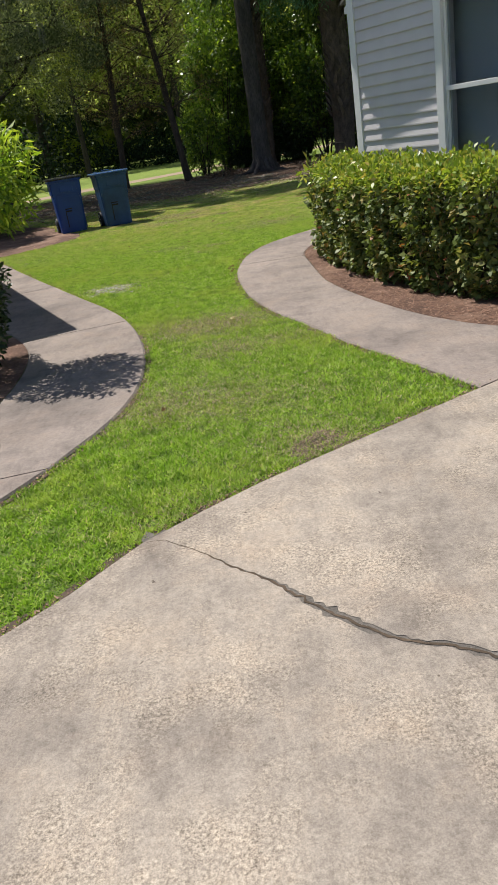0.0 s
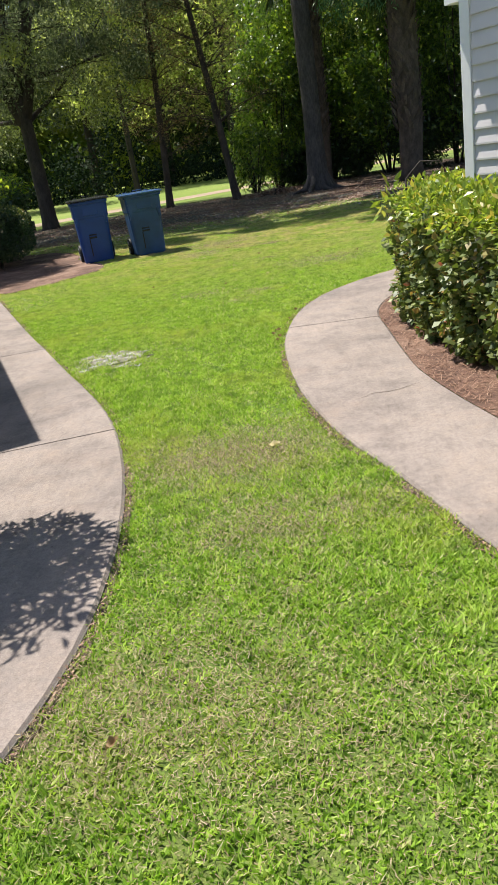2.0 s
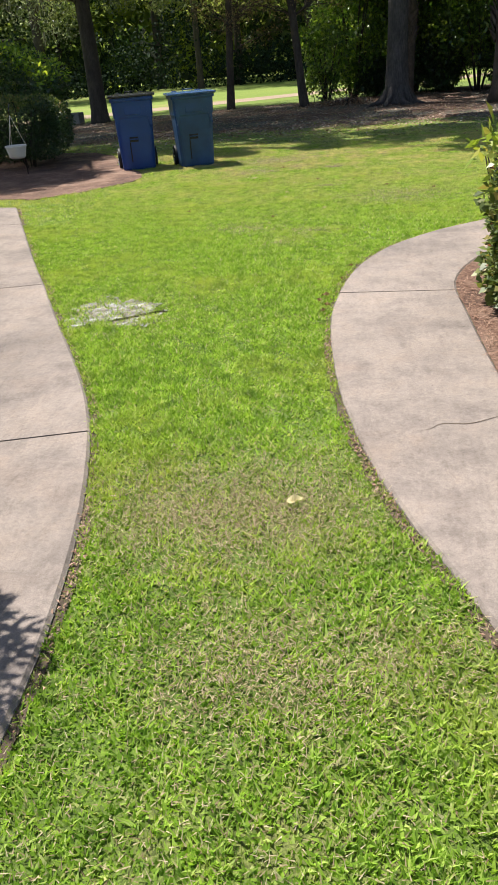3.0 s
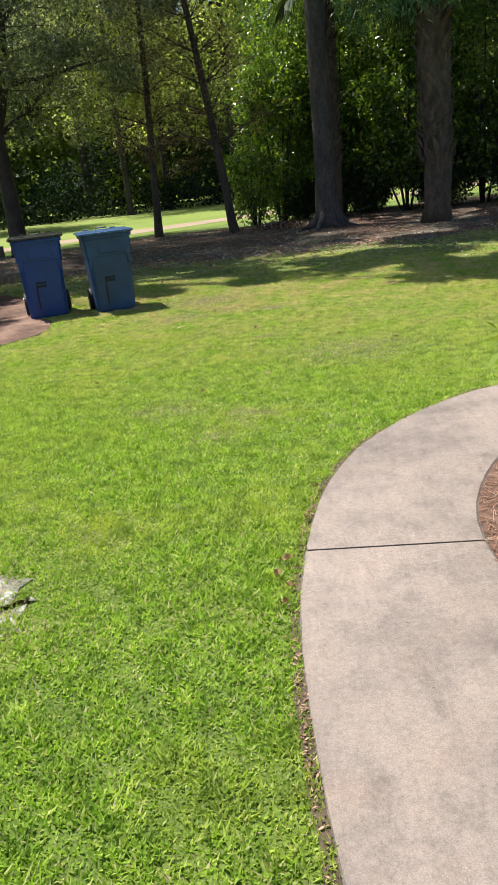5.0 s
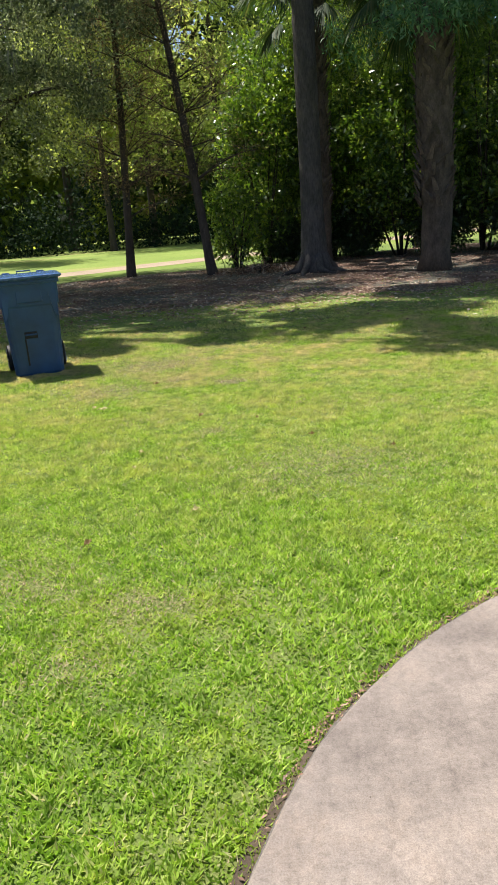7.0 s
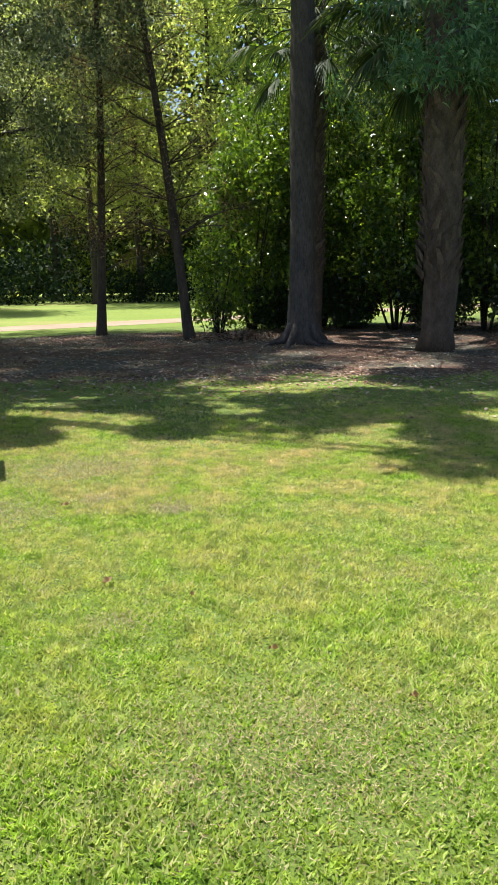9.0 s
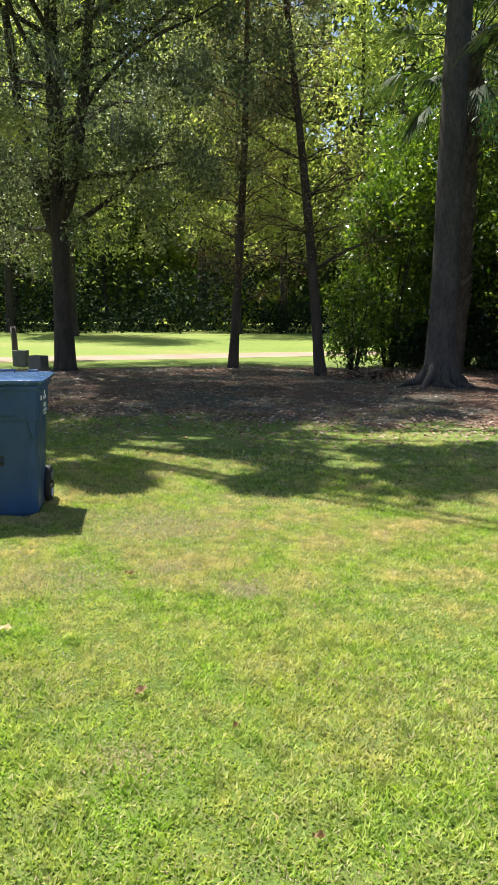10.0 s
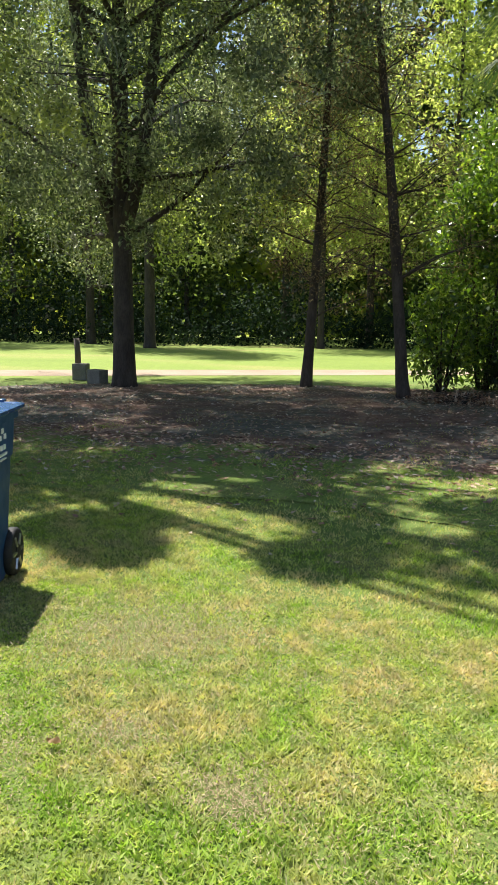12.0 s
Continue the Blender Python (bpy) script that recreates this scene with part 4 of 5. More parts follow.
def tree(name, x, y, h, r0, label, seed, bark, leaf, limbs, first, reach, leaf_n, leaf_s, lean=(0, 0), spread=0.8, aspect=0.45, flare=1.35, r_top=0.25, rise=0.45, sag=0.03, sides=12, category="tree", twig=True, up=0.3, per_limb=7, droop=0.0, broad=False, fill=None, limb_r=0.42):
    """A trunk with a flared foot, limbs with side twigs, and leaves in clumps round the limbs."""
    rng = np.random.default_rng(seed)
    ob = thing(name, pose(x, y, 0), label, category)
    n = 14
    pts, rad = [], []
    for i in range(n + 1):
        t = i / n
        pts.append((lean[0] * t * h + 0.10 * math.sin(t * 5 + seed) * t, lean[1] * t * h + 0.08 * math.sin(t * 4 + seed * 2) * t, t * h - 0.03))
        rad.append(r0 * ((1 - t) * (1 - r_top) + r_top))
    pts.insert(1, (pts[0][0] * 0.97, 0, 0.1)), rad.insert(1, r0 * (1 + (flare - 1) * 0.6))
    pts.insert(2, (lean[0] * 0.35, lean[1] * 0.35, 0.35)), rad.insert(2, r0 * (1 + (flare - 1) * 0.2))
    rad[0] = r0 * flare
    tube_ob("trunk", pts, rad, bark, ob, sides, 0.05, seed)
    centres, tubes = [], []
    for i in range(limbs):
        t = first + (1 - first) * (i + rng.uniform(0, 0.7)) / limbs
        k = min(int(t * n) + 2, len(pts) - 1)
        az = i * 2.4 + rng.uniform(-0.5, 0.5)
        u = (t - first) / (1 - first + 1e-6)
        ln = reach * (1.0 - 0.55 * u if not broad else 0.5 + 0.5 * math.sin(math.pi * min(0.12 + 0.85 * u, 1))) * rng.uniform(0.75, 1.1)
        lp = limb_points(rng, pts[k], (math.cos(az), math.sin(az), rise * rng.uniform(0.5, 1.5)), ln, 6, sag)
        rr = max(rad[k] * limb_r, 0.012)
        tube_ob("limb", lp, [rr * (1 - 0.13 * q) for q in range(7)], bark, ob, 6, 0.04, i)
        for q in range(2, 7):
            for _ in range(per_limb // 3 + 1):
                tp = limb_points(rng, lp[q], (*rng.normal(0, 1, 2), rng.uniform(-0.1, 0.7)), ln * 0.3, 3, sag)
                if twig:
                    tubes.append(tube(tp, [rr * 0.22, rr * 0.15, rr * 0.1, rr * 0.06], 4))
                centres += [tp[2], tp[3]]
            centres.append(lp[q])
    if tubes:
        tagged(joined_tubes("twig_spray", tubes, bark, ob), kind="stuff")
    if leaf_n:
        c = np.array([tuple(v) for v in centres])
        at = clumps(rng, c, spread * rng.uniform(0.6, 1.3, len(c)), max(1, leaf_n // len(c)))
        if fill:
            (cz, rx, rz), kk = fill
            v = rng.normal(size=(kk, 3))
            v /= np.linalg.norm(v, axis=1)[:, None]
            q = rng.uniform(0.3, 1, kk)[:, None] ** 0.5 * v * np.array([rx, rx, rz]) + np.array([0, 0, cz])
            at = np.concatenate([at, clumps(rng, q, rng.uniform(0.35, 0.85, kk), 330)])
        big_mesh("crown", leaves(rng, at, leaf_s, aspect, up, droop=droop), 4, leaf, ob)
    return ob, centres

def moss(ob, centres, count, seed, length=0.9):
    """Grey moss strands that hang from the limbs."""
    rng = np.random.default_rng(seed)
    pick = [centres[i] for i in rng.integers(0, len(centres), count)]
    V = []
    for c in pick:
        c = np.array(tuple(c)) + rng.normal(0, 0.25, 3)
        for _ in range(9):
            a = c + rng.normal(0, 0.06, 3)
            ln, w = length * rng.uniform(0.4, 1.2), rng.uniform(0.008, 0.02)
            s = rng.normal(0, 1, 2)
            s = np.array([*s / np.linalg.norm(s), 0]) * w
            e = a + np.array([*rng.normal(0, 0.08, 2), -ln])
            mid = (a + e) / 2 + rng.normal(0, 0.03, 3)
            V += [a - s, a + s, mid + s * 0.8, mid - s * 0.8, mid - s * 0.8, mid + s * 0.8, e + s * 0.15, e - s * 0.15]
    big_mesh("hanging_moss", np.array(V), 4, MOSS, ob)

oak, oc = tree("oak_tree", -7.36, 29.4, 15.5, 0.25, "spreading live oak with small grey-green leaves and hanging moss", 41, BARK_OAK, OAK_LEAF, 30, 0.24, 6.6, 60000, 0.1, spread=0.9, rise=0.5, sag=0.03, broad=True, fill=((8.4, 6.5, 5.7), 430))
moss(oak, oc, 170, 42, 0.5)
for k, leader in enumerate(([(-0.05, 0, 3.2), (-0.5, 0.1, 4.3), (-0.95, 0.15, 5.8), (-1.2, 0.2, 8.0), (-1.7, 0.3, 11.0)], [(0.05, 0, 3.5), (0.45, -0.1, 4.5), (0.75, -0.1, 6.2), (1.0, -0.1, 8.2), (1.7, -0.2, 11.0)])):
    tube_ob("limb", leader, (0.17, 0.15, 0.13, 0.1, 0.05), BARK_OAK, oak, 9, 0.05, k)
pine, _ = tree("pine_tree", 1.68, 28.1, 21, 0.29, "tall straight pine with grey furrowed bark and flared foot", 43, BARK_PINE, DARK_LEAF, 22, 0.5, 5.0, 40000, 0.17, spread=0.9, aspect=0.34, flare=1.85, r_top=0.5, rise=0.2)
for q in range(9):
    a = q * 0.698 + 0.25 * math.sin(q * 3.1)
    ln = 0.55 + 0.3 * abs(math.sin(q * 2.3))
    tube_ob("root", [(0.2 * math.cos(a), 0.2 * math.sin(a), 0.5), (0.34 * math.cos(a), 0.34 * math.sin(a), 0.2), (0.5 * math.cos(a), 0.5 * math.sin(a), 0.07), (ln * math.cos(a + 0.15), ln * math.sin(a + 0.15), 0.03), (ln * 1.5 * math.cos(a + 0.3), ln * 1.5 * math.sin(a + 0.3), -0.03)], (0.1, 0.11, 0.085, 0.055, 0.02), BARK_PINE, pine, 7, 0.08, q)
tree("cedar_tree", -3.48, 31.23, 11.5, 0.13, "thin leaning cedar with bare lower twigs", 44, BARK_CEDAR, BROWN_LEAF, 74, 0.2, 1.8, 19000, 0.08, lean=(0.05, -0.02), spread=0.3, rise=0.45, aspect=0.2, flare=1.25, sides=8, limb_r=0.2)
tree("cedar_tree", -1.0, 29.75, 11.5, 0.14, "thin leaning cedar with bare lower twigs", 45, BARK_CEDAR, BROWN_LEAF, 74, 0.22, 1.9, 15000, 0.08, lean=(-0.11, 0.06), spread=0.3, rise=0.45, aspect=0.2, flare=1.25, sides=8, limb_r=0.2)

def palm(x, y, h, r, seed, label, heads=30):
    """Cabbage palm: stout trunk with old leaf boots, and a head of fans on stalks."""
    rng = np.random.default_rng(seed)
    ob = thing("palm_tree", pose(x, y, 0), label, "palm")
    n = 16
    pts = [(0.05 * math.sin(i * 0.4), 0.03 * math.sin(i * 0.6), h * i / n - 0.02) for i in range(n + 1)]
    rad = [r * (1.12 if i == 0 else 0.92 if i < 4 else 1.0 + 0.05 * math.sin(i)) for i in range(n + 1)]
    tube_ob("trunk", pts, rad, BARK_PALM, ob, 16, 0.06, seed)
    # old leaf boots: short split stalk bases in rising spirals
    for k in range(230):
        a = k * 2.3999
        z = h * (0.19 + 0.8 * k / 230)
        u, w = Vector((math.cos(a), math.sin(a), 0)), Vector((-math.sin(a), math.cos(a), 0))
        s = rng.uniform(0.8, 1.25)
        base = u * r * 0.93 + Vector((0, 0, z))
        tip = base + u * 0.11 * s + Vector((0, 0, 0.26 * s)) + w * rng.normal(0, 0.09)
        V = [base - w * 0.06 * s, base + w * 0.06 * s, tip + w * 0.025, tip - w * 0.025, base - w * 0.045 * s - u * 0.02 + Vector((0, 0, 0.1)), base + w * 0.045 * s - u * 0.02 + Vector((0, 0, 0.1)), tip + w * 0.02 - u * 0.03, tip - w * 0.02 - u * 0.03]
        mesh_ob("leaf_boot", V, [(0, 1, 2, 3), (5, 4, 7, 6), (0, 3, 7, 4), (2, 1, 5, 6), (3, 2, 6, 7), (1, 0, 4, 5)], BOOT, ob)
    for k in range(heads):
        a = k * 2.3999
        el = 1.15 - 2.0 * k / heads
        d = Vector((math.cos(a) * math.cos(el), math.sin(a) * math.cos(el), math.sin(el)))
        ln = rng.uniform(1.1, 1.6)
        s0 = Vector((0, 0, h - 0.1 - 0.4 * k / heads)) + Vector((d.x, d.y, 0)) * r * 0.7
        s1 = s0 + d * ln + Vector((0, 0, -0.25))
        tube_ob("stalk", [s0, (s0 + s1) / 2 + Vector((0, 0, 0.12)), s1], (0.024, 0.018, 0.012), PALM_LEAF, ob, 5)
        side = d.cross(Vector((0, 0, 1))).normalized()
        V = []
        for q in range(34):
            f = (q / 33 - 0.5) * 2.5
            ray = (d * math.cos(f) + side * math.sin(f)).normalized()
            L = rng.uniform(0.75, 1.05)
            mid = s1 + ray * L * 0.5 + Vector((0, 0, -0.04))
            end = s1 + ray * L + Vector((0, 0, -0.32 * L - rng.uniform(0, 0.2)))
            wv = ray.cross(Vector((0, 0, 1))).normalized() * 0.024
            V += [s1, mid + wv, end, mid - wv]
        big_mesh("fan", np.array([tuple(v) for v in V]), 4, PALM_LEAF, ob)
    return ob

palm(4.2, 26.1, 6.9, 0.35, 51, "cabbage palm with rough booted trunk", 28)
palm(2.15, 31.0, 7.7, 0.2, 52, "taller cabbage palm behind the pine with drooping fans", 26)

# thicket behind the pine
def thicket(x, y, rx, ry, h, count, size, label, seed, n_clump=70):
    """An evergreen bush of uneven leafy masses on several stems, with gaps."""
    rng = np.random.default_rng(seed)
    ob = thing("evergreen_bush", pose(x, y, 0), label, "bush")
    v = rng.normal(size=(n_clump, 3))
    v /= np.linalg.norm(v, axis=1)[:, None]
    r = rng.uniform(0.35, 1.0, n_clump) ** 0.6
    c = np.c_[v[:, 0] * rx * r, v[:, 1] * ry * r, 0.25 + (h - 0.3) * np.clip(0.5 + 0.5 * v[:, 2] * r, 0, 1)]
    for k in range(9):
        e = c[k]
        tube_ob("stem", [(e[0] * 0.12, e[1] * 0.12, -0.03), (e[0] * 0.45, e[1] * 0.45, e[2] * 0.5), tuple(e)], (0.035, 0.025, 0.01), BARK_OAK, ob, 6)
    at = clumps(rng, c, rng.uniform(0.3, 0.75, n_clump), count // n_clump)
    at[:, 2] = np.abs(at[:, 2]) + 0.05
    big_mesh("foliage", leaves(rng, at, size, 0.45, 0.5, droop=0.3), 4, HOLLY, ob)

for i, (x, y, rx, ry, h) in enumerate([(0.5, 32.6, 1.3, 1.3, 5.4), (2.5, 33.5, 1.6, 1.5, 7.2), (4.4, 31.6, 1.6, 1.4, 5.4), (6.6, 31.0, 1.9, 1.6, 7.0), (9.2, 30.0, 2.2, 2.0, 7.5), (12.2, 28.5, 2.4, 2.2, 7.5), (3.5, 33.6, 1.5, 1.2, 3.4), (5.6, 32.6, 1.6, 1.2, 8.0), (7.9, 32.2, 1.7, 1.4, 4.0), (1.4, 34.2, 1.7, 1.2, 8.2)]):
    thicket(x, y, rx, ry, h, 11500, 0.145, "tall glossy evergreen bush, sunlit from behind", 60 + i, 100)
for i, (x, y, rx, h) in enumerate([(3.2, 32.2, 0.9, 1.5), (5.4, 31.0, 1.1, 1.7), (7.6, 30.2, 1.2, 1.8), (9.9, 29.0, 1.3, 1.9), (1.2, 32.6, 0.7, 1.2)]):
    shrub("shrub", x, y, rx, 0.8, h, DARK_LEAF, 5000, 0.12, "low dark shrub filling the foot of the thicket", 170 + i, 0.05, depth=0.6)
thicket(-0.35, 31.3, 0.8, 0.7, 2.3, 2600, 0.15, "low glossy evergreen bush beside the leaning cedar", 70, 30)

def canopy_tree():
    """A leaning tree whose unseen high boughs are placed to shade the lawn and beds."""
    rng = np.random.default_rng(85)
    ob = thing("shade_tree", pose(-10.5, 23.6, 0), "tall leaning tree with unseen high boughs that shade the lawn", "tree")
    trunk = [(0, 0, -0.05), (0.1, 0, 1.5), (0.5, 0, 4.0), (1.1, -0.05, 6.5), (1.9, -0.1, 8.6)]
    tube_ob("trunk", trunk, (0.42, 0.32, 0.28, 0.24, 0.2), BARK_OAK, ob, 12, 0.05, 1)
    cs = []
    # leaf masses above view, each set where its shade falls on the ground
    for (cx, cy, cz), (rx, ry, rz), k in (((4.7, 0.3, 11.2), (5.0, 2.1, 1.5), 34), ((9.9, -2.5, 10.8), (1.5, 1.7, 1.0), 22), ((3.6, 4.4, 12.0), (3.8, 3.6, 1.5), 26), ((2.3, -3.8, 8.6), (1.3, 1.1, 0.7), 16), ((10.4, 1.8, 11.0), (1.4, 1.8, 1.0), 14)):
        v = rng.normal(size=(k, 3))
        v /= np.linalg.norm(v, axis=1)[:, None]
        r = rng.uniform(0, 1, k) ** 0.4
        cs += [(cx + a * rx * q, cy + b2 * ry * q, cz + c2 * rz * q) for (a, b2, c2), q in zip(v, r)]
    for i in range(0, len(cs), 6):
        e = cs[i]
        tube_ob("limb", [(1.9, -0.1, 8.5), (1.9 + (e[0] - 1.9) * 0.35, e[1] * 0.3, 9.6), (1.9 + (e[0] - 1.9) * 0.7, e[1] * 0.7, 10.4), e], (0.11, 0.08, 0.05, 0.02), BARK_OAK, ob, 6)
    at = clumps(rng, cs, rng.uniform(0.35, 0.8, len(cs)), 700)
    big_mesh("crown", leaves(rng, at, 0.17, 0.5, 0.4), 4, OAK_LEAF, ob)

canopy_tree()

def bough_tree():
    """A tree beyond the palm whose low feathery boughs hang before it."""
    rng = np.random.default_rng(86)
    ob = thing("shade_tree", pose(7.6, 25.2, 0), "dark green tree with feathery boughs hanging before the palm", "tree")
    tube_ob("trunk", [(0, 0, -0.05), (-0.05, 0, 2.0), (-0.2, -0.05, 5.0), (-0.4, -0.1, 9.0), (-0.5, -0.1, 13.0)], (0.34, 0.26, 0.22, 0.16, 0.06), BARK_PINE, ob, 12, 0.05, 2)
    tips = []
    for i in range(26):
        z = 4.6 + 8.0 * i / 26
        az = math.pi + rng.uniform(-1.0, 1.0) if i % 3 else rng.uniform(0, 6.28)
        ln = rng.uniform(3.6, 6.0) * (1.0 - 0.45 * (z - 4.6) / 8.0)
        lp = limb_points(rng, (-0.3, -0.05, z), (math.cos(az), math.sin(az) * 0.7, 0.3), ln, 7, 0.06, 0.08)
        tube_ob("limb", lp, [0.05 - 0.006 * q for q in range(8)], BARK_PINE, ob, 6)
        for q in range(2, 8):
            for _ in range(3):
                tips.append(tuple(lp[q] + Vector(rng.normal(0, 0.22, 3)) - Vector((0, 0, 0.12))))
    at = clumps(rng, tips, rng.uniform(0.25, 0.5, len(tips)), 90)
    big_mesh("crown", leaves(rng, at, 0.16, 0.2, 0.2, droop=0.8), 4, FEATHER, ob)

bough_tree()

def brush_pile(x, y, seed):
    """A low heap of dead twigs and leaves."""
    rng = np.random.default_rng(seed)
    ob = thing("brush_pile", pose(x, y, 0), "low dark heap of dead twigs and leaves under the trees", "brush pile")
    for i in range(34):
        a, r = rng.uniform(0, 6.28), rng.uniform(0, 0.5)
        c = Vector((r * 1.5 * math.cos(a), r * math.sin(a), 0.02 + 0.22 * (0.6 - r) * rng.uniform(0.3, 1.3)))
        d = Vector((rng.normal(), rng.normal() * 0.6, rng.normal(0.1, 0.25))).normalized() * rng.uniform(0.2, 0.5)
        lo = c - d * 0.5
        lo.z = max(lo.z, 0.01)
        tube_ob("twig", [lo, c + Vector((0, 0, 0.03)), c + d * 0.5], (0.014, 0.011, 0.005), BARK_OAK, ob, 5)
    c = rng.normal(0, 1, (900, 2)) * np.array([0.55, 0.35])
    z = 0.02 + np.abs(rng.normal(0, 0.13, 900)) * np.exp(-(c[:, 0] ** 2 / 0.5 + c[:, 1] ** 2 / 0.25))
    big_mesh("dead_leaves", leaves(rng, np.c_[c, z], 0.09, 0.5, 1.5), 4, LITTER, ob)

brush_pile(0.25, 29.3, 88)

# added tall trees, mostly unseen, that shade the bed from the side and behind
for i, (x, y, h, reach, count) in enumerate([(-17.5, 26.5, 13, 5.0, 16000), (12.0, 25.0, 16, 5.0, 16000), (5.6, 34.5, 18, 5.0, 36000), (9.6, 36.5, 18, 5.0, 36000)]):
    tree("shade_tree", x, y, h, 0.24, "tall leafy tree added to shade the bed", 80 + i, BARK_OAK, DARK_LEAF, 24, 0.42, reach, count, 0.2, spread=0.9, rise=0.4, broad=False)

# far woods across the field
def far_woods():
    rng = np.random.default_rng(91)
    for i in range(27):
        x = -62 + i * 3.3 + rng.uniform(-1.2, 1.2)
        y = 54 + 0.16 * x + rng.uniform(0, 7) + (i % 2) * 5
        h = rng.uniform(17, 24)
        # sunlit part of the woods: these trees get the painted yellow-green leaves
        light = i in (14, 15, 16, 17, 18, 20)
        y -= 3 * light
        tree("woodland_tree", x, y, h, rng.uniform(0.16, 0.3), "tall tree before the far woods, sunlight painted into its yellow-green leaves" if light else "tall woodland tree at the far edge of the field", 100 + i, BARK_OAK, SUNLIT_LEAF if light else WOODS_LEAF, 18, 0.26 if light else 0.17, rng.uniform(3.4, 5.0), 7200, 0.3, spread=1.3, rise=0.3, sides=8, twig=False, sag=0.06)
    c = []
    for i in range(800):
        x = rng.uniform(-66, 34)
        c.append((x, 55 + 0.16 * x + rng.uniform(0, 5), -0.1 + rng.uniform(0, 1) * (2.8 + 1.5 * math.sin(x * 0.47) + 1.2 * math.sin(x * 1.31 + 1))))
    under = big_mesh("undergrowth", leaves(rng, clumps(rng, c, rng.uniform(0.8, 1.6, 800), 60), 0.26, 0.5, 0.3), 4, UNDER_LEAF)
    tagged(under, "dense undergrowth below the far woods, shade painted into its leaves", "undergrowth", kind="stuff")
    back = []
    for i in range(2400):
        x = rng.uniform(-80, 48)
        back.append((x, 70 + 0.16 * x + rng.uniform(0, 6), rng.uniform(0.5, 27)))
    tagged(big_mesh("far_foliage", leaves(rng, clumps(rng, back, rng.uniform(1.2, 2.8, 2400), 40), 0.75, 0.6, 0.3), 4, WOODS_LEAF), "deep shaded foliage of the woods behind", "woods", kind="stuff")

far_woods()
# added sheet closes gaps in the woods, its colour carrying their shade
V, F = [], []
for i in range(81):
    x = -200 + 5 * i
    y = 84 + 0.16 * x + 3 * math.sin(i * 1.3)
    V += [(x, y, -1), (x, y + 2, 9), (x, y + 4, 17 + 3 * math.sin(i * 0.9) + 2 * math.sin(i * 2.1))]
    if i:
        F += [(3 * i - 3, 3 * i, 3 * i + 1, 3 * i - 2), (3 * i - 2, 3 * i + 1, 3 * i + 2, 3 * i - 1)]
tagged(mesh_ob("backdrop", V, F, BACKWOODS), "backdrop sheet for distant woods, deep shade painted into its greens", "woods", kind="structure")

# ---- small things ----
def loose_leaf(x, y, z, size, yaw, label, material):
    rng = np.random.default_rng(int(abs(x * 100 + y * 10)))
    ob = thing("fallen_leaf", pose(x, y, z, 5, -4, yaw), label, "leaf", "fallen leaves on the lawn")
    bm = bmesh.new()
    k = 8
    mid = [bm.verts.new((size * (i / k - 0.5), 0, 0.006 * math.sin(i))) for i in range(k + 1)]
    for s in (1, -1):
        edge = [bm.verts.new((size * (i / k - 0.5), s * size * 0.26 * math.sin(math.pi * i / k) ** 0.8 + s * 0.0005, 0.012 + 0.006 * math.cos(i * 1.3))) for i in range(k + 1)]
        for i in range(k):
            bm.faces.new((mid[i], mid[i + 1], edge[i + 1], edge[i]))
    part("blade", bm, material, ob)
    v, f = tube([(-size * 0.75, 0, 0.004), (-size * 0.5, 0, 0.004)], (0.0015, 0.0015), 4)
    mesh_ob("leaf_stalk", v, f, material, ob)

for x, y, s, a in [(0.14, 7.27, 0.12, 20), (-0.93, 15.4, 0.13, 0), (-1.02, 15.46, 0.1, 80), (0.09, 13.0, 0.09, 40), (-0.39, 14.1, 0.08, 150), (-0.38, 13.77, 0.07, 100)]:
    loose_leaf(x, y, 0.03, s * 0.62, a, "pale yellow fallen leaf on the grass", PALE_LEAF)
for x, y, s, a in [(-0.42, 12.65, 0.1, 70), (-0.05, 14.97, 0.12, 70), (-0.6, 16.27, 0.1, 5), (-0.32, 5.23, 0.08, 60), (0.79, 14.26, 0.07, 10), (0.4, 14.8, 0.06, 75), (-1.4, 13.2, 0.06, 20), (1.3, 13.9, 0.06, 10), (0.19, 9.86, 0.1, 20), (0.15, 9.74, 0.09, 80), (0.2, 9.64, 0.08, 140), (0.18, 9.52, 0.07, 40), (0.29, 10.25, 0.06, 100), (0.36, 10.6, 0.06, 30)]:
    loose_leaf(x, y, 0.03, s * 0.62, a, "brown curled fallen leaf on the grass", DEAD_LEAF)

cable = thing("cable", Matrix(), "thin dark cable end lying on the concrete walk", "cable")
tube_ob("cord", [(*p, 0.032) for p in smooth_line([(-1.86, 5.55), (-1.61, 5.46), (-1.46, 5.3), (-1.32, 5.16), (-1.27, 5.02), (-1.28, 4.89), (-1.3, 4.82)], 24)], [0.006] * 24, RUBBER, cable, 6)
tube_ob("plug", [(-1.295, 4.84, 0.034), (-1.315, 4.77, 0.034)], (0.012, 0.011), RUBBER, cable, 8)

basket = thing("hanging_basket", pose(-5.05, 17.35, 0.0), "white hanging basket on a thin black hook", "basket")
part("pot", loft([[(r * math.cos(a), r * math.sin(a), z) for a in np.linspace(0, 2 * math.pi, 24, endpoint=False)] for z, r in ((0.3, 0.1), (0.32, 0.13), (0.47, 0.165), (0.475, 0.175), (0.5, 0.175), (0.5, 0.155), (0.46, 0.15))]), BASKET, basket, smooth=False)
for i in range(3):
    a = i * 2.094 + 0.3
    tube_ob("hanger_wire", [(0.165 * math.cos(a), 0.165 * math.sin(a), 0.49), (0, 0, 0.95)], (0.004, 0.004), BASKET, basket, 5)
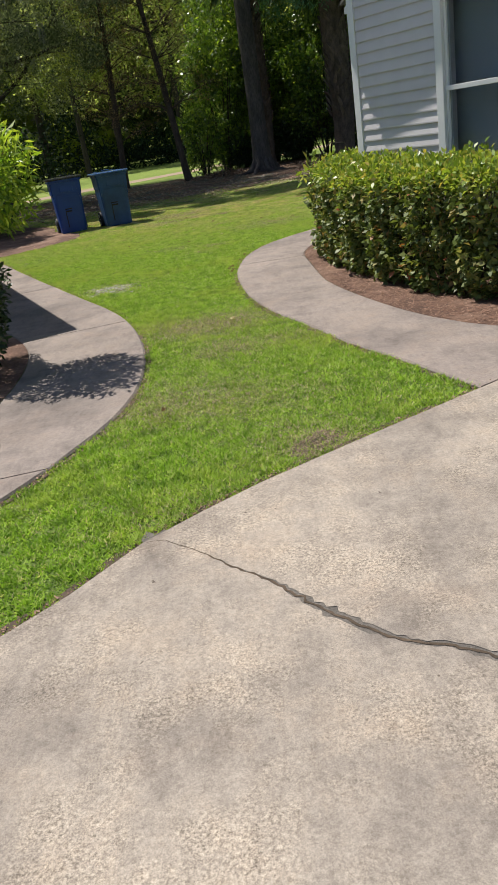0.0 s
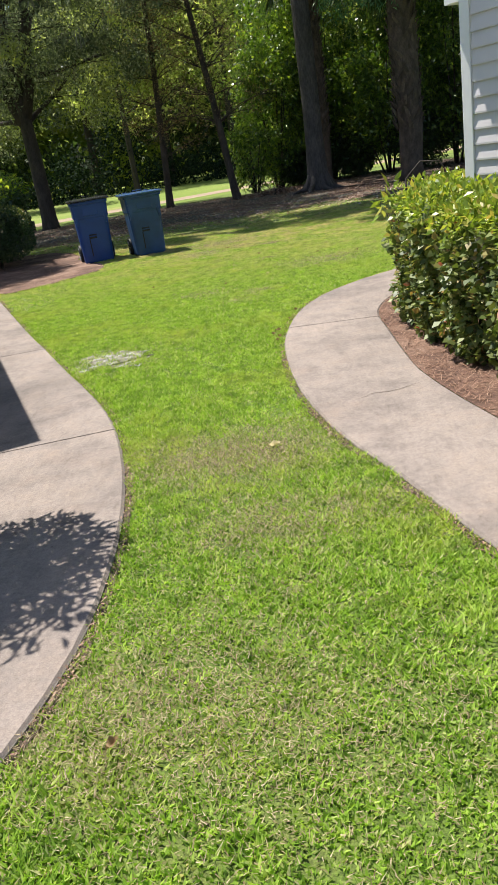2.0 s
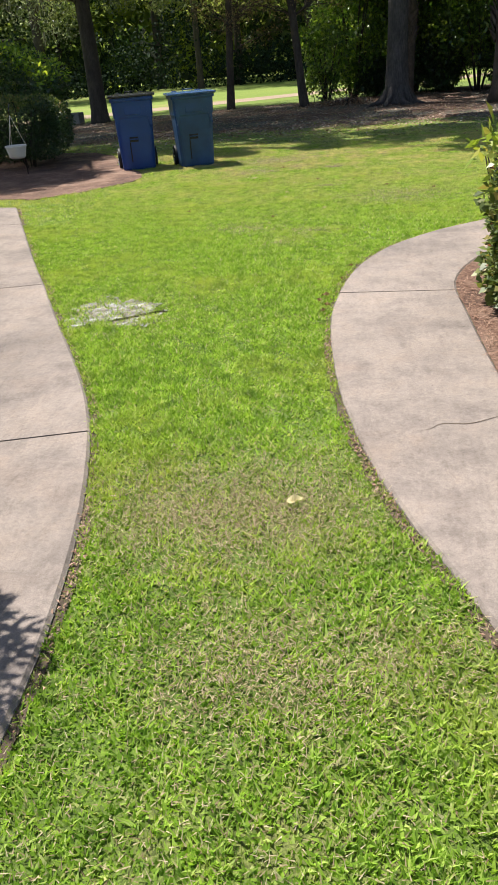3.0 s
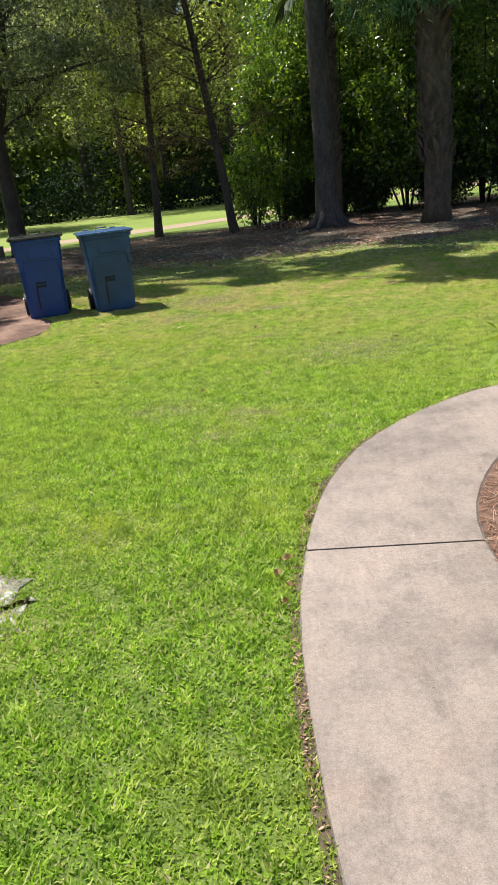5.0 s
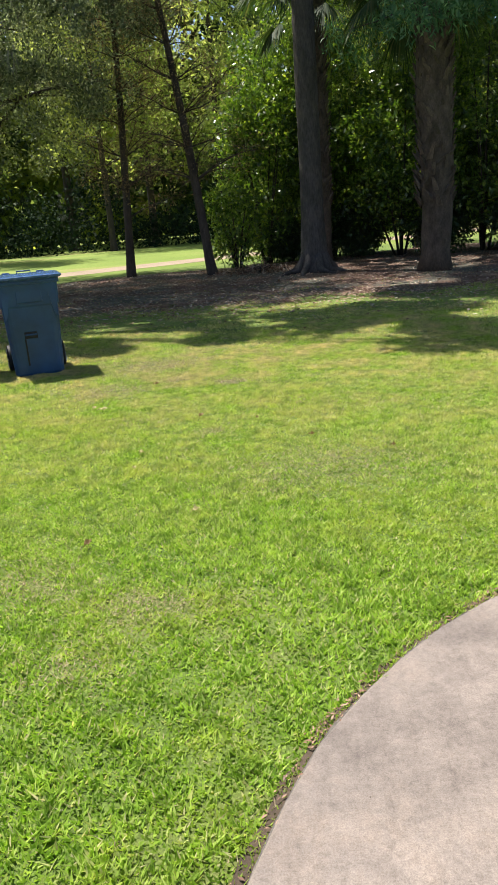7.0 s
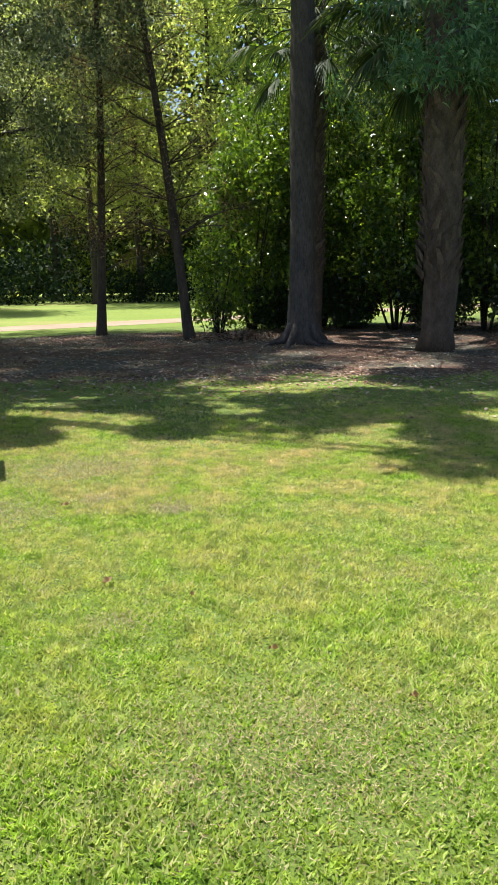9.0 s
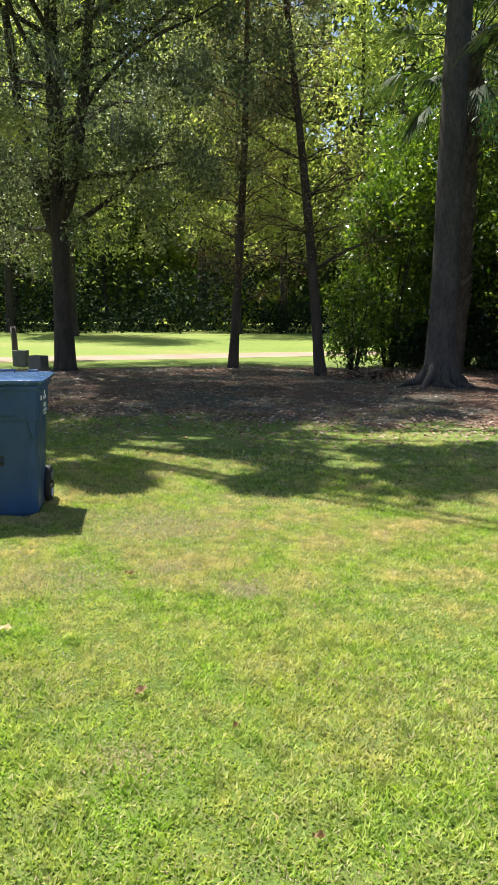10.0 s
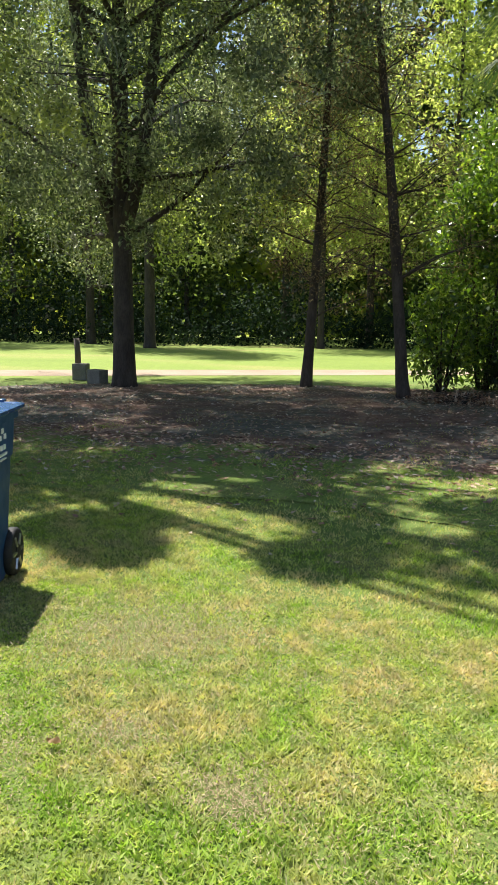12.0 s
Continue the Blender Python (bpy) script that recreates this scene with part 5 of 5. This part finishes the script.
tube_ob("hook_pole", [(0.0, 0.28, -0.02), (0.0, 0.28, 1.05), (0.0, 0.22, 1.13), (0.0, 0.08, 1.12), (0.0, 0.0, 1.03), (0, 0, 0.95)], [0.008] * 6, BLACKMETAL, basket, 6, label="black metal hook")

post = thing("fence_post", pose(-10.14, 31.9, 0), "short weathered wooden post at the field's edge", "post")
tube_ob("shaft", [(0, 0, -0.05), (0.0, 0, 0.6), (-0.03, 0, 1.0)], (0.085, 0.085, 0.075), WOODPOST, post, 10, 0.05, 3)
def block(x, y, yaw, w, d, h):
    ob = thing("concrete_block", pose(x, y, 0, 0, 0, yaw), "grey concrete block beside the oak", "block", "blocks by the oak")
    part("shell", boxed(-w / 2, w / 2, -d / 2, d / 2, 0, h, 0.015), BLOCK, ob)
    # thin dark plates on top paint the shade inside the block's openings
    for s in (-1, 1):
        part("hollow_shade", boxed(s * w / 4 - w * 0.15, s * w / 4 + w * 0.15, -d * 0.3, d * 0.3, h, h + 0.003), SOIL, ob)
block(-9.13, 30.4, 10, 0.36, 0.3, 0.42)
block(-8.25, 29.7, -15, 0.42, 0.3, 0.34)

# ---- pine straw and grass, uncountable ----
def straw(polys, count, seed, length=0.1, z=0.014):
    rng = np.random.default_rng(seed)
    V = []
    for poly, k in zip(polys, count):
        p = np.array(poly)
        lo, hi = p.min(0), p.max(0)
        q = rng.uniform(lo, hi, (int(k), 2))
        q = q[inside(poly, q[:, 0], q[:, 1])]
        a = rng.uniform(0, 6.28, len(q))
        L = length * rng.uniform(0.5, 1.3, len(q))
        d = np.c_[np.cos(a), np.sin(a), rng.normal(0.05, 0.12, len(q))] * L[:, None]
        s = np.c_[-np.sin(a), np.cos(a), np.zeros(len(q))] * 0.0022
        b0 = np.c_[q, np.full(len(q), z) + rng.uniform(0, 0.02, len(q))]
        V.append(np.stack([b0 - s, b0 + s, b0 + d + s * 0.3, b0 + d - s * 0.3], 1).reshape(-1, 3))
    ob = big_mesh("pine_straw", np.concatenate(V), 4, NEEDLES)
    return tagged(ob, "loose reddish dry pine needles", "pine straw", kind="stuff")

straw([HEDGE_BED, SHRUB_BED], [30000, 12000], 95, 0.06)
straw([LEFT_BED, BED], [12000, 26000], 98)

def litter():
    rng = np.random.default_rng(96)
    p = np.array(BED)
    q = rng.uniform(p.min(0), p.max(0), (26000, 2))
    q = q[inside(BED, q[:, 0], q[:, 1])]
    q = q[rng.uniform(0, 1, len(q)) < np.clip((q[:, 1] - 21.4) / 3 + 0.3 * np.sin(q[:, 0] * 1.7 + q[:, 1]), 0.05, 1)]
    more = np.c_[rng.uniform(-9, 7, 5000), 23.4 - np.abs(rng.normal(0, 1.6, 5000))]
    q = np.concatenate([q, more[more[:, 1] > 18.6]])
    at = np.c_[q, rng.uniform(0.015, 0.03, len(q))]
    flat = leaves(rng, at, 0.085, 0.5, 6.0, np.c_[np.zeros((len(q), 2)), np.full(len(q), 0.1)], 0.25)
    flat[:, 2] = 0.014 + np.abs(flat[:, 2] - 0.014) * 0.35
    tagged(big_mesh("leaf_litter", flat, 4, LITTER), "scattered brown and grey dead leaves", "leaf litter", kind="stuff")

litter()

def edge_litter():
    """Dead bits gathered in the soil gap along the walks."""
    rng = np.random.default_rng(97)
    P = []
    for line, side in ((RW_L, -1), (LW_R, 1), (EDGE_A + EDGE_B[1:12], -1)):
        p = np.array(smooth_line(line, 700))
        t = np.gradient(p, axis=0)
        t /= np.linalg.norm(t, axis=1)[:, None]
        nrm = np.c_[t[:, 1], -t[:, 0]] * side
        for _ in range(3):
            P.append(p + nrm * rng.normal(0.022, 0.014, len(p))[:, None])
    q = np.concatenate(P)
    q = q[rng.uniform(0, 1, len(q)) < 0.45 + 0.4 * np.sin(q[:, 1] * 5 + q[:, 0] * 3)]
    at = np.c_[q, rng.uniform(0.012, 0.026, len(q))]
    flat = leaves(rng, at, 0.021, 0.33, 5.0, np.c_[np.zeros((len(q), 2)), np.full(len(q), 0.1)], 0.25)
    flat[:, 2] = 0.01 + np.abs(flat[:, 2] - 0.01) * 0.5
    tagged(big_mesh("leaf_litter", flat, 4, NEEDLES), "brown dead bits along the walk's edge", "leaf litter", kind="stuff")

edge_litter()

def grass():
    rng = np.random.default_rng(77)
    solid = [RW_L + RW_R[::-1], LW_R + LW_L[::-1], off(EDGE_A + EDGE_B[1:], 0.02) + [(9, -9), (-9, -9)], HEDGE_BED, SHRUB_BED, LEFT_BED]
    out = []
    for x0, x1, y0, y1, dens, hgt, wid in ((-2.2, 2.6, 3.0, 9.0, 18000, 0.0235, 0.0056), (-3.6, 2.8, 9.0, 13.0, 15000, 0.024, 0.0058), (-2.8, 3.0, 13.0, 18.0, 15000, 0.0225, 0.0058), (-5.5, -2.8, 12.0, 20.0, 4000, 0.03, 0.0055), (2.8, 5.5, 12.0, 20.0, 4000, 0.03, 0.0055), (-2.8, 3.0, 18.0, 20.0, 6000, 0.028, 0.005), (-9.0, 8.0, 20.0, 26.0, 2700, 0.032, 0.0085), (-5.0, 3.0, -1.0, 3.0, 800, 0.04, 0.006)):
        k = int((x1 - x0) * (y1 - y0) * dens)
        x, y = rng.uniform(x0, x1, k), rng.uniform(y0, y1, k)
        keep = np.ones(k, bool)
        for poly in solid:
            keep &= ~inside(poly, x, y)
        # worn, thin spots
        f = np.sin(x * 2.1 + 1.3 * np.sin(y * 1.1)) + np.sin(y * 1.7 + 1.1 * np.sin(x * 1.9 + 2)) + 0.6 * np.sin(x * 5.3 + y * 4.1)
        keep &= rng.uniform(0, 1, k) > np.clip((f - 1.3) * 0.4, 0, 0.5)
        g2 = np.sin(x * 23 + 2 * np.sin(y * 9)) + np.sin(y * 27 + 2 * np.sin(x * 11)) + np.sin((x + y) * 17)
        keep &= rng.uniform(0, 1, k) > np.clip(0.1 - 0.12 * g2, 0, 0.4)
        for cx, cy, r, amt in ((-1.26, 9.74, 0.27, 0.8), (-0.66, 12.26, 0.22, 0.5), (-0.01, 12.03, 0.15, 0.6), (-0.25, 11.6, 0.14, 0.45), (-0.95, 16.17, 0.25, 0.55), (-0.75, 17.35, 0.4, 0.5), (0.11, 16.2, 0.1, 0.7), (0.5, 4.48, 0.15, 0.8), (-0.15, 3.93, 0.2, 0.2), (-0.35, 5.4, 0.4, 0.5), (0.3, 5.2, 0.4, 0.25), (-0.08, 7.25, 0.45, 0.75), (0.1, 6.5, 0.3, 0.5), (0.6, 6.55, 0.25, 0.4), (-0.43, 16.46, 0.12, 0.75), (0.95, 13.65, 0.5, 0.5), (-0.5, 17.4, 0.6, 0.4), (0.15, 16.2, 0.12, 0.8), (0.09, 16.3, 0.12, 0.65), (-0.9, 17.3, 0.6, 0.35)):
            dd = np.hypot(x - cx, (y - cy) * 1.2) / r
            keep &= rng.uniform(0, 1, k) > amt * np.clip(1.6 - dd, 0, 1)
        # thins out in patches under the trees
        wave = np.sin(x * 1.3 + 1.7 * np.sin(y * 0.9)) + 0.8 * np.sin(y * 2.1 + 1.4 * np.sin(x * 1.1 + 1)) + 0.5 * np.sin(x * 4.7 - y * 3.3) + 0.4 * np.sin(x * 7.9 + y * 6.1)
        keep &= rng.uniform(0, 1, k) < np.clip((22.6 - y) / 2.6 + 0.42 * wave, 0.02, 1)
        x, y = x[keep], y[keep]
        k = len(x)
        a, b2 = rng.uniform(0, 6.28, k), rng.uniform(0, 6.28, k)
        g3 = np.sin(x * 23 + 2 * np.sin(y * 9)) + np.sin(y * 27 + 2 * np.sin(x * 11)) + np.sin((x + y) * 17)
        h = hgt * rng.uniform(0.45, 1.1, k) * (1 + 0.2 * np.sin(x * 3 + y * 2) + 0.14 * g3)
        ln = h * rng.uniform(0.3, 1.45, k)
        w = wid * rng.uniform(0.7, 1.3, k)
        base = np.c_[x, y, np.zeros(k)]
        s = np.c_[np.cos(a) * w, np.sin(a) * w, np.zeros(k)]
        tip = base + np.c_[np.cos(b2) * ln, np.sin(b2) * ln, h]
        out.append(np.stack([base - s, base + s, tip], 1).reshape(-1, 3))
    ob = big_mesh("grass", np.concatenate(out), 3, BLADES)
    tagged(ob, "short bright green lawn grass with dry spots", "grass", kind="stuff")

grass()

def dry_grass():
    """Short dead blades lying in the worn spots and thinly everywhere."""
    rng = np.random.default_rng(78)
    solid = [RW_L + RW_R[::-1], LW_R + LW_L[::-1], off(EDGE_A + EDGE_B[1:], 0.02) + [(9, -9), (-9, -9)], HEDGE_BED, SHRUB_BED, LEFT_BED]
    P = [np.c_[rng.uniform(-3.5, 3.5, 15000), rng.uniform(3.2, 21, 15000)]]
    for cx, cy, r, k in ((0.5, 4.5, 0.26, 2600), (-0.15, 3.93, 0.2, 700), (-0.08, 7.25, 0.4, 11000), (0.1, 6.45, 0.25, 3200), (0.6, 6.55, 0.22, 900), (-0.35, 5.4, 0.45, 7000), (0.35, 5.2, 0.4, 2500), (-0.43, 16.46, 0.14, 900), (0.95, 13.65, 0.45, 4200), (-0.5, 17.4, 0.7, 5200), (0.15, 16.2, 0.12, 700), (0.09, 16.3, 0.16, 900), (-0.9, 17.3, 0.7, 5200), (1.5, 15.0, 0.4, 1300), (-1.26, 9.74, 0.42, 1800), (0.6, 13.6, 0.5, 1200), (-1.2, 16.2, 0.4, 1500), (0.9, 17.6, 0.5, 1500), (0.2, 6.1, 0.5, 1200), (-0.66, 12.26, 0.25, 1500), (-0.01, 12.03, 0.15, 700), (-0.25, 11.6, 0.18, 600), (-0.95, 16.17, 0.3, 2200), (-0.75, 17.35, 0.4, 2800), (0.58, 16.18, 0.3, 900), (0.83, 15.27, 0.25, 700), (0.07, 14.54, 0.12, 500), (-0.6, 14.95, 0.2, 500)):
        P.append(rng.normal(0, 1, (k, 2)) * np.array([r * 0.9, r * 0.6]) + np.array([cx, cy]))
    p = np.concatenate(P)
    keep = np.ones(len(p), bool)
    for poly in solid:
        keep &= ~inside(poly, p[:, 0], p[:, 1])
    p = p[keep]
    k = len(p)
    a = rng.uniform(0, 6.28, k)
    L = rng.uniform(0.01, 0.027, k)
    base = np.c_[p, rng.uniform(0.006, 0.022, k)]
    side = np.c_[-np.sin(a), np.cos(a), np.zeros(k)] * 0.0016
    tip = base + np.c_[np.cos(a) * L, np.sin(a) * L, rng.uniform(-0.002, 0.018, k)]
    ob = big_mesh("dry_grass", np.stack([base - side, base + side, tip], 1).reshape(-1, 3), 3, DRYBLADE)
    tagged(ob, "dead straw-coloured grass blades in worn spots", "grass", kind="stuff")

dry_grass()
